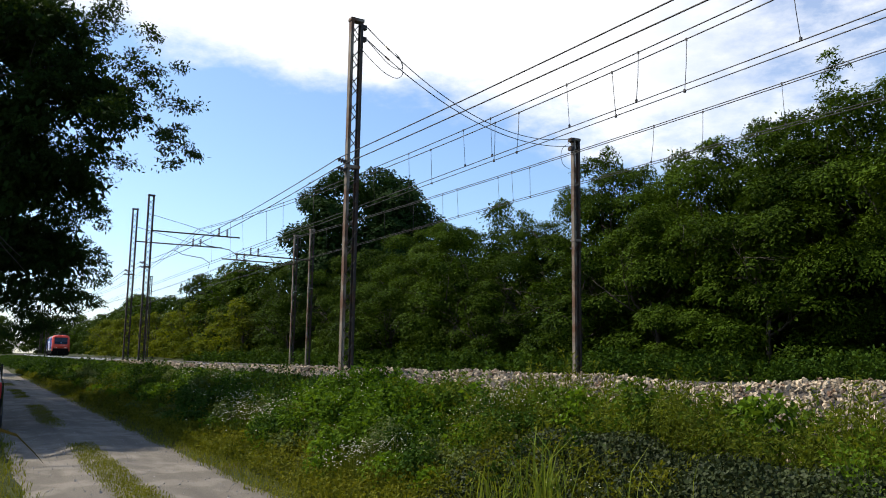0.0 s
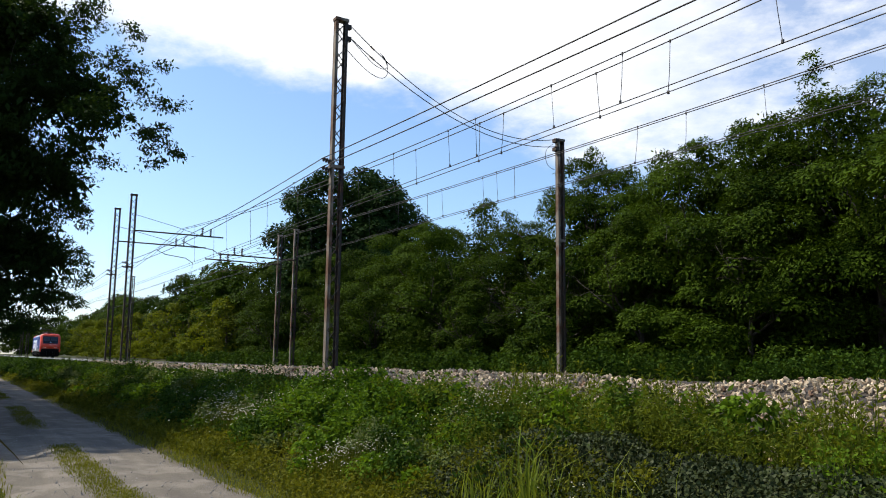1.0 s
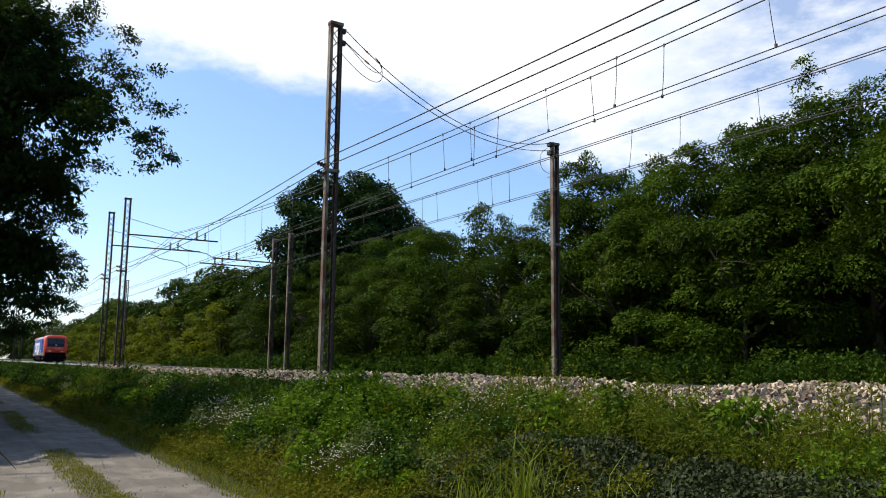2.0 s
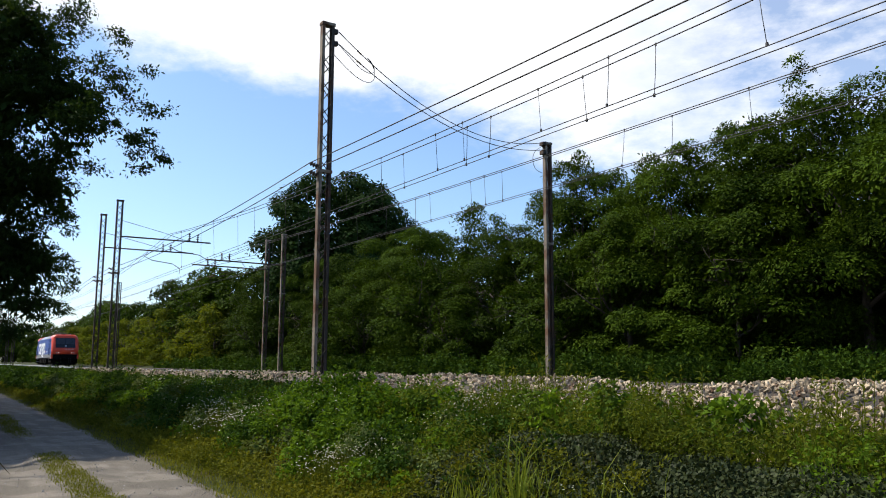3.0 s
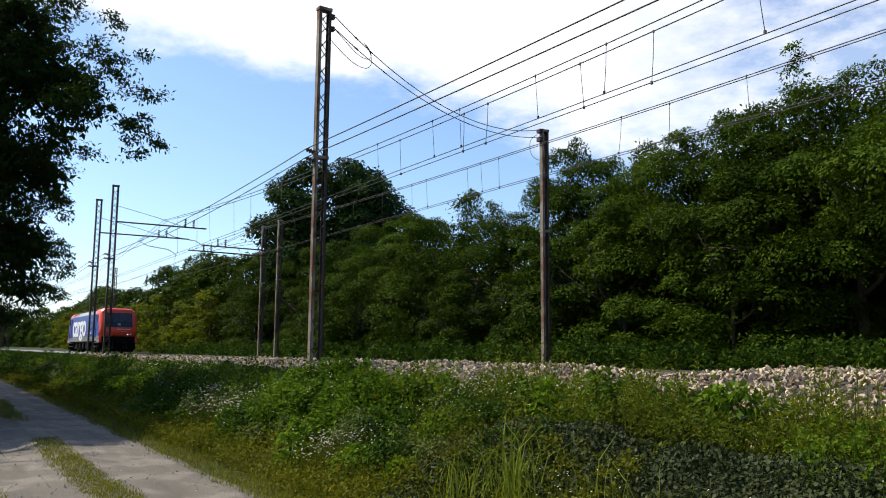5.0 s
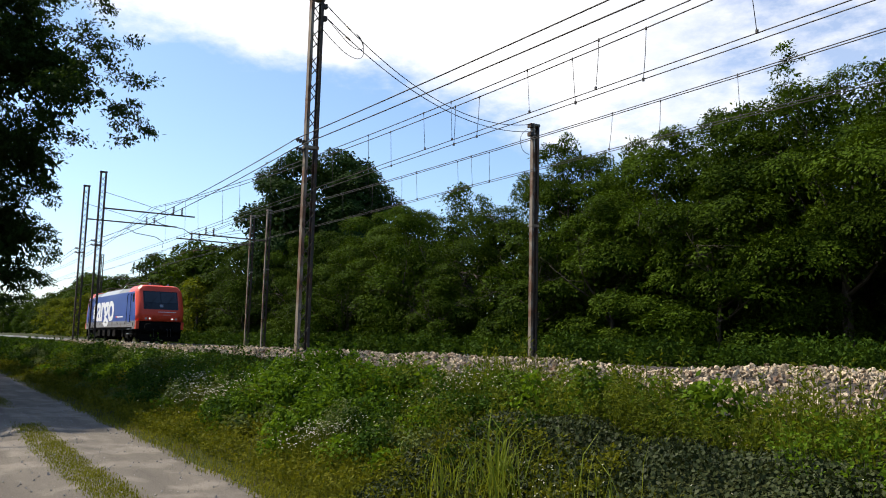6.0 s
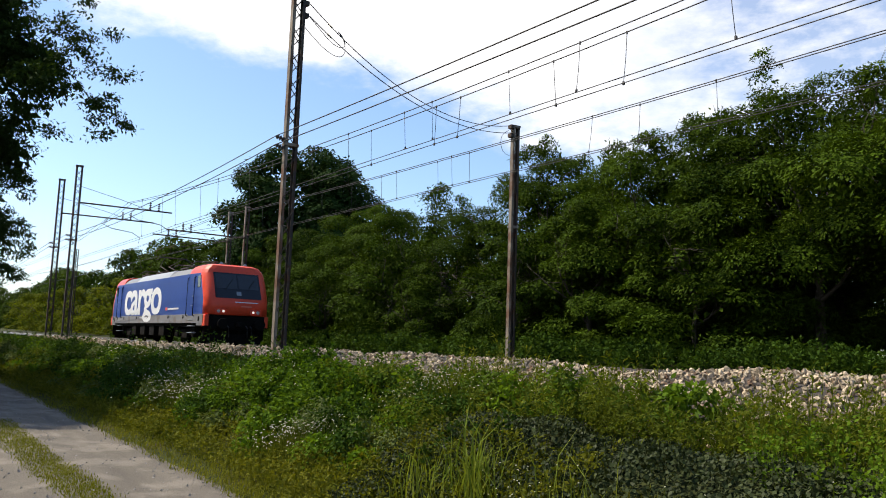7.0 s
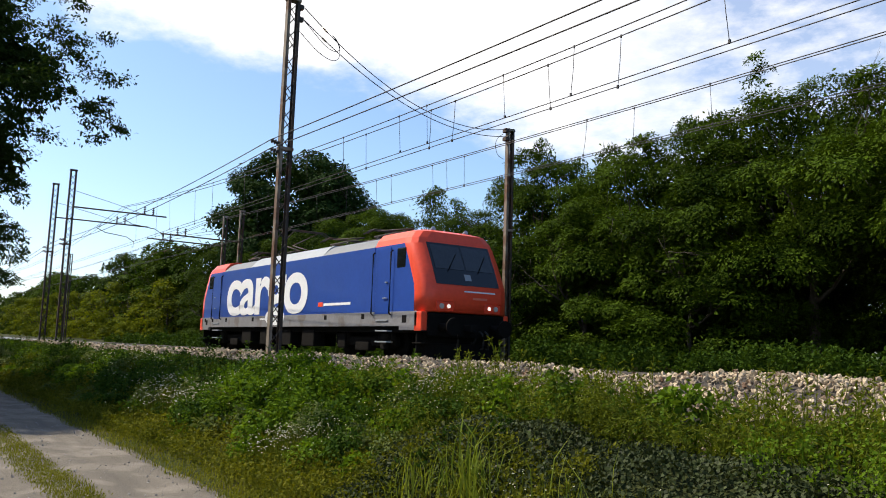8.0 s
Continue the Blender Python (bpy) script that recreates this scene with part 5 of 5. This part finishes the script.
    iv = laid_leaves(rng, np.stack([x, y, z], -1), face, np.array([0.1, -0.8, -0.3]) + 0 * face, 0.034, 0.015, 0.85, 0.3)
    stuff("ivy", iv, M_IVY, "dark glossy ivy covering the foot of the bank")
    # white flowers: heads on the weeds in drifts
    heads = []
    for fx, fy, sx, sy, m, zt in ((-13.0, 4.25, 1.0, 0.28, 950, 0.46), (-11.0, 4.5, 0.7, 0.25, 300, 0.5), (-8.3, 3.95, 0.35, 0.2, 420, 0.36), (-7.2, 4.95, 0.45, 0.2, 260, 0.42),
                                  (-18.5, 5.0, 2.0, 0.4, 200, 0.5), (-4.4, 3.75, 0.3, 0.15, 40, 0.24), (-3.2, 4.1, 0.6, 0.3, 8, 0.2), (-6.9, 5.35, 0.6, 0.2, 60, 0.3)):
        px, py = rng.normal(fx, sx, m), rng.normal(fy, sy, m)
        pz = ground_z(px, py) + zt * rng.uniform(0.65, 1.15, m)
        heads.append(np.stack([px, py, pz], -1))
    c = np.concatenate(heads)
    size = np.clip(0.005 + 0.0006 * -c[:, 0], 0.006, 0.016)
    petals = []
    for a in range(3):
        an = a * math.pi / 3 + rng.uniform(0, 1, len(c))
        d = np.stack([np.cos(an), np.sin(an), rng.normal(0, 0.35, len(c))], -1) * size[:, None]
        s = np.stack([-np.sin(an), np.cos(an) * 0.6, 0.5 + 0 * an], -1) * size[:, None] * 0.55
        petals.append(np.stack([c - d, c + s, c + d, c - s], 1))
    stuff("white_flowers", np.concatenate(petals), M_FLOWER, "drifts of small white wild flowers", "flowers")
    b = c - np.array([0, 0, 0.3])
    w = np.array([0.002, 0.002, 0])
    stuff("flower_stems", np.stack([b - w, b + w, c + w, c - w], 1), M_SLENDER, "thin green flower stems", "plants")
    # short sunlit grass on the road's edge, the strip between the ruts, the verge
    x, y = scatter(rng, 60000, -60, -2.0, 2.85, 4.15)
    k = rng.uniform(size=len(x)) < np.clip((y - 2.75) / 0.35, 0, 1) * (0.35 + 0.65 * patchy(x, y))
    x, y = x[k], y[k]
    pos = np.stack([x, y, ground_z(x, y)], -1)
    g2 = blades(rng, pos, 0.085, 0.0042, 1.6)
    stuff("verge_grass", g2, M_GRASS, "short yellow-green grass along the road", "grass")
    x, y = scatter(rng, 9000, -70, -4.0, 3.2, 4.3)
    lv, st, _ = leafy_stems(rng, x[:4600], y[:4600], 0.2 * rng.uniform(0.5, 1.4, 4600), 16, 0.05, 0.013, 0.6, 0.08)
    stuff("verge_weeds", np.concatenate([lv, st]), M_VERGE, "low olive and yellow weeds on the verge")
    x, y = scatter(rng, 70000, -45, -3.0, 1.2, 2.2)
    mid = 1.68 + 0.04 * np.sin(x * 0.7)
    on = np.clip((np.sin(0.55 * x + 1.25) + 0.75) * 1.2, 0, 1)
    k = rng.uniform(size=len(x)) < np.exp(-((y - mid) / 0.21) ** 4) * on * 1.1
    pos = np.stack([x[k], y[k], road_z(x[k], y[k])], -1)
    stuff("road_grass", blades(rng, pos, 0.034, 0.004, 1.5), M_GRASS, "worn strip of grass between the wheel ruts", "grass")
    x, y = scatter(rng, 22000, -40, -2.6, -0.8, 0.85)
    k = rng.uniform(size=len(x)) < np.clip((0.8 - y) / 0.4, 0, 1)
    pos = np.stack([x[k], y[k], ground_z(x[k], y[k])], -1)
    stuff("roadside_grass", blades(rng, pos, 0.09, 0.005, 1.4), M_GRASS, "rough grass beside the gravel road", "grass")
    # tall weeds along the foot of the hedge
    x, y = scatter(rng, 2600, -75, 6, 16.9, 18.6, 2.0)
    h = 0.85 * (0.6 + 0.5 * patchy(x, y, 0.8)) * rng.uniform(0.7, 1.2, len(x))
    lv, st, _ = leafy_stems(rng, x, y, h, 24, 0.11, 0.034, 0.7, 0.14)
    stuff("hedge_foot_weeds", np.concatenate([lv, st]), M_DARKWEED, "dark green weeds along the foot of the hedge")
    # thin weeds on the broken stone's crest
    x, y = scatter(rng, 36, -42, -13, 6.3, 7.3)
    lv, st, _ = leafy_stems(rng, x, y, 0.42 * rng.uniform(0.6, 1.2, 36), 22, 0.06, 0.02)
    stuff("crest_weeds", np.concatenate([lv, st]), M_WEED, "scattered weeds growing through the broken stone")


M_DRYLEAF = leaf_mat("withered_reed_leaf", (0.035, 0.030, 0.012), (0.075, 0.060, 0.022), 0.15)
M_BRAMBLE = leaf_mat("bright_bramble_leaf", (0.026, 0.062, 0.006), (0.105, 0.175, 0.013), 0.35)
M_SLENDER = leaf_mat("slender_weed_leaf", (0.034, 0.054, 0.006), (0.12, 0.14, 0.015), 0.35)
M_VERGE = leaf_mat("olive_verge_leaf", (0.055, 0.07, 0.006), (0.17, 0.165, 0.017), 0.3)
M_DARKWEED = leaf_mat("nettle_leaf", (0.013, 0.034, 0.005), (0.055, 0.1, 0.012), 0.25)
M_GREYWEED = leaf_mat("grey_green_leaf", (0.045, 0.068, 0.022), (0.13, 0.16, 0.05), 0.25)
bank_plants()


def grass_tuft(x, y, n, height, width, seed, label):
    rng = np.random.default_rng(seed)
    px, py = rng.normal(x, 0.16, n), rng.normal(y, 0.10, n)
    pos = np.stack([px, py, ground_z(px, py)], -1)
    return tagged(new("grass_tuft", quads("grass_tuft", blades(rng, pos, height, width, 0.75), M_REED)), label, "grass", "grass tufts")


grass_tuft(-4.75, 3.65, 110, 0.62, 0.0065, 3, "tall light green grass tuft at the foot of the bank")
grass_tuft(-5.3, 3.6, 60, 0.42, 0.006, 4, "light green grass tuft at the foot of the bank")
grass_tuft(-3.75, 3.65, 26, 0.62, 0.004, 6, "pale dry stalks rising from the ivy")
grass_tuft(-3.3, 3.6, 16, 0.5, 0.004, 7, "pale dry stalks rising from the ivy")


def arching_leaf():
    """A long grass leaf that arches over the verge close to the eye."""
    tuft = empty("reed_plant", pose(-2.2, -0.35, -0.96))
    paths = [[(0, 0, 0), (0.0, 0.12, 0.75), (0.0, 0.3, 1.18), (0.005, 0.43, 1.287), (0.01, 0.465, 1.274), (0.02, 0.505, 1.233), (0.025, 0.525, 1.21)],
             [(0, 0, 0), (0.1, -0.2, 0.6), (0.2, -0.5, 0.95), (0.3, -0.8, 0.9)], [(0, 0, 0), (-0.2, -0.05, 0.6), (-0.5, -0.1, 0.9), (-0.75, -0.2, 0.8)]]
    for pts in paths:
        bm = bmesh.new()
        n = len(pts)
        row = []
        for i, p in enumerate(pts):
            w = 0.007 * math.sin(math.pi * min(0.98, 0.25 + 0.75 * i / (n - 1))) + 0.0005
            p = Vector(p)
            row.append([bm.verts.new(p + Vector((-w, 0, w * 0.8))), bm.verts.new(p + Vector((0, 0, -w * 0.3))), bm.verts.new(p + Vector((w, 0, w * 0.8)))])
        for a, b in zip(row, row[1:]):
            for k in (0, 1):
                bm.faces.new((a[k], a[k + 1], b[k + 1], b[k]))
        part("leaf", bm, M_DRYLEAF, tuft)
    tagged(tuft, "long brownish reed leaves arching over the road's verge", "plant")


arching_leaf()

# ---- the parked car ----


def parked_car():
    car = empty("parked_car", pose(-16.75, -0.22, -0.985))
    # rear end at x = 0, nose at x = -4.1; half width 0.84
    secs = [(0.0, 0.70, 0.35, 0.72, 0.72, 0.73), (-0.08, 0.80, 0.26, 0.85, 0.95, 1.02), (-0.35, 0.84, 0.22, 0.9, 1.22, 1.38), (-0.9, 0.84, 0.2, 0.9, 1.36, 1.46), (-1.9, 0.84, 0.2, 0.9, 1.38, 1.48),
            (-2.7, 0.84, 0.2, 0.9, 1.1, 1.2), (-3.0, 0.83, 0.2, 0.88, 0.93, 0.95), (-3.7, 0.80, 0.22, 0.76, 0.80, 0.82), (-4.05, 0.68, 0.3, 0.6, 0.62, 0.63)]
    bm = bmesh.new()
    rows = []
    for x, w, z0, belt, shoulder, top in secs:
        pr = [(-w * 0.9, z0), (-w, z0 + 0.15), (-w, belt), (-w * 0.86, shoulder), (-w * 0.6, top), (w * 0.6, top), (w * 0.86, shoulder), (w, belt), (w, z0 + 0.15), (w * 0.9, z0)]
        rows.append([bm.verts.new((x, y, z)) for y, z in pr])
    for a, b in zip(rows, rows[1:]):
        for i in range(len(a)):
            j = (i + 1) % len(a)
            f = bm.faces.new((a[i], a[j], b[j], b[i]))
            f.smooth = True
    bm.faces.new(rows[0])
    bm.faces.new(rows[-1][::-1])
    bmesh.ops.recalc_face_normals(bm, faces=bm.faces[:])
    part("body", bm, M_CARPAINT, car)
    for s in (-1, 1):
        slab((-0.14, s * 0.66 - 0.13, 0.66), (0.0, s * 0.66 + 0.13, 0.96), M_TAIL, car, "tail_light", 0.03, "red plastic tail light")
        for wx in (-0.72, -3.25):
            bm = bmesh.new()
            rod(bm, (wx, s * 0.66, 0.3), (wx, s * 0.855, 0.3), 0.30, n=28)
            w = part("wheel", bm, M_RUBBER, car)
            bm = bmesh.new()
            rod(bm, (wx, s * 0.80, 0.3), (wx, s * 0.865, 0.3), 0.19, n=18)
            part("rim", bm, M_ROOFGREY, w, "grey metal rim")
        bm = bmesh.new()
        box(bm, (-2.35, min(s * 0.78, s * 0.81), 0.98), (-0.85, max(s * 0.78, s * 0.81), 1.28), 0.03)
        part("side_window", bm, M_GLASS, car, "dark glass side window")
    slab((-0.02, -0.78, 0.36), (0.06, 0.78, 0.58), M_BLACK, car, "bumper", 0.03)
    tagged(car, "black car parked on the edge of the gravel road", "car")


parked_car()

# ---- broken stone ----
STONE_X = (-5.6, -3.2)      # the stretch where every stone is a piece of its own


def stone_shapes(n):
    shapes = []
    for k in range(n):
        bm = bmesh.new()
        for _ in range(11):
            v = Vector(np.random.default_rng(900 + k * 25 + _).normal(size=3)).normalized()
            bm.verts.new(v * 0.5 * (0.85 + 0.3 * ((k * 7 + _ * 3) % 5) / 5))
        bmesh.ops.convex_hull(bm, input=bm.verts[:])
        bmesh.ops.delete(bm, geom=[v for v in bm.verts if not v.link_faces], context="VERTS")
        bmesh.ops.transform(bm, matrix=Matrix.Diagonal((1.2, 0.95, 0.8, 1)), verts=bm.verts[:])
        shapes.append(mesh_of("stone", bm, M_STONE))
    return shapes


def lay_stones():
    rng = np.random.default_rng(8)
    shapes = stone_shapes(12)
    arrays = []
    for me in shapes:
        v = np.empty(len(me.vertices) * 3)
        me.vertices.foreach_get("co", v)
        arrays.append((v.reshape(-1, 3), [tuple(p.vertices) for p in me.polygons]))
    V, F, base = [], [], 0
    made = 0
    n_near, n_far = 23000, 3600
    x = np.concatenate([-(3.5 * (20.0 / 3.5) ** rng.uniform(size=n_near)) + 2.0, rng.uniform(-46, -17, n_far)])
    y = np.concatenate([rng.uniform(5.45, 8.1, n_near), rng.uniform(5.9, 7.3, n_far)])
    x[:3500] = rng.uniform(-14, -3.5, 3500)
    y[:3500] = rng.uniform(7.2, 8.5, 3500)
    x[3500:7500] = rng.uniform(-17, -3.5, 4000)
    y[3500:7500] = rng.uniform(8.6, 11.6, 4000)
    size = np.concatenate([rng.uniform(0.032, 0.070, n_near), rng.uniform(0.07, 0.13, n_far)])
    z = bed_z(x, y) + size * rng.uniform(0.0, 0.65, len(x))
    for i in range(len(x)):
        e = Euler(rng.uniform(0, 6.28, 3)).to_matrix()
        k = i % 12
        if STONE_X[0] < x[i] < STONE_X[1] and 5.9 < y[i] < 7.05 and made < 300:
            o = new("stone", shapes[k])
            o.matrix_basis = Matrix.Translation((x[i], y[i], z[i])) @ e.to_4x4() @ Matrix.Scale(size[i], 4)
            o.parent = ballast
            made += 1
            continue
        v, f = arrays[k]
        V.append(v @ np.array(e).T * size[i] + np.array([x[i], y[i], z[i]]))
        F += [tuple(a + base for a in p) for p in f]
        base += len(v)
    me = bpy.data.meshes.new("loose_stones")
    me.from_pydata(np.concatenate(V).tolist(), [], F)
    me.materials.append(M_STONE)
    o = tagged(new("loose_stones", me), "heaped broken stone, pinkish grey", "", "", "stuff")
    o.parent = ballast


def road_pebbles():
    rng = np.random.default_rng(14)
    shapes = stone_shapes(4)
    arrays = []
    for me in shapes:
        v = np.empty(len(me.vertices) * 3)
        me.vertices.foreach_get("co", v)
        arrays.append((v.reshape(-1, 3), [tuple(p.vertices) for p in me.polygons]))
    V, F, base = [], [], 0
    x, y = scatter(rng, 5200, -30, -4, 0.6, 3.2)
    k = rng.uniform(size=len(x)) < 0.35 + 0.65 * np.exp(-((y - 2.95) / 0.2) ** 2) + 0.3 * np.exp(-((y - 1.4) / 0.15) ** 2)
    x, y = x[k], y[k]
    size = 0.008 + 0.026 * rng.uniform(size=len(x)) ** 2.5
    z = road_z(x, y) + size * 0.1
    for i in range(len(x)):
        v, f = arrays[i % 4]
        e = np.array(Euler(rng.uniform(0, 6.28, 3)).to_matrix())
        V.append(v @ e.T * size[i] + np.array([x[i], y[i], z[i]]))
        F += [tuple(a + base for a in p) for p in f]
        base += len(v)
    me = bpy.data.meshes.new("road_pebbles")
    me.from_pydata(np.concatenate(V).tolist(), [], F)
    me.materials.append(M_PEBBLE)
    tagged(new("road_pebbles", me), "loose pale pebbles on the gravel road", "stones", "", "stuff")


M_PEBBLE = mat("pale_pebble", (0.25, 0.235, 0.215), 0.9, vary=0.25, scale=20, detail=120, bump=0.3, spread=0.4)
road_pebbles()
lay_stones()

# ---- what moves ----
ENGINE_X = [(0.0, -160.0), (1.0, -141.7), (2.0, -123.3), (3.0, -105.1), (3.5, -96.2), (4.0, -87.9), (4.5, -79.4), (5.0, -70.6), (5.5, -61.7), (6.0, -52.7), (6.5, -43.7), (7.0, -35.05), (7.5, -26.3), (8.0, -17.46)]


def motions():
    walk(engine, [(t, pose(x, FAR_TRACK + float(bend(x)), FAR_RAIL, 0, 0, math.degrees(math.atan(-2 * 0.000184 * max(0, -90 - x))))) for t, x in ENGINE_X])
    ts = [i / 30 for i in range(241)]
    xs = np.interp(ts, [t for t, _ in ENGINE_X], [x for _, x in ENGINE_X])
    for w in wheelsets:
        walk(w, [(t, pose(*w.location, 0, math.degrees((x - xs[0]) / 0.625) % 360, 0)) for t, x in zip(ts, xs)])


motions()
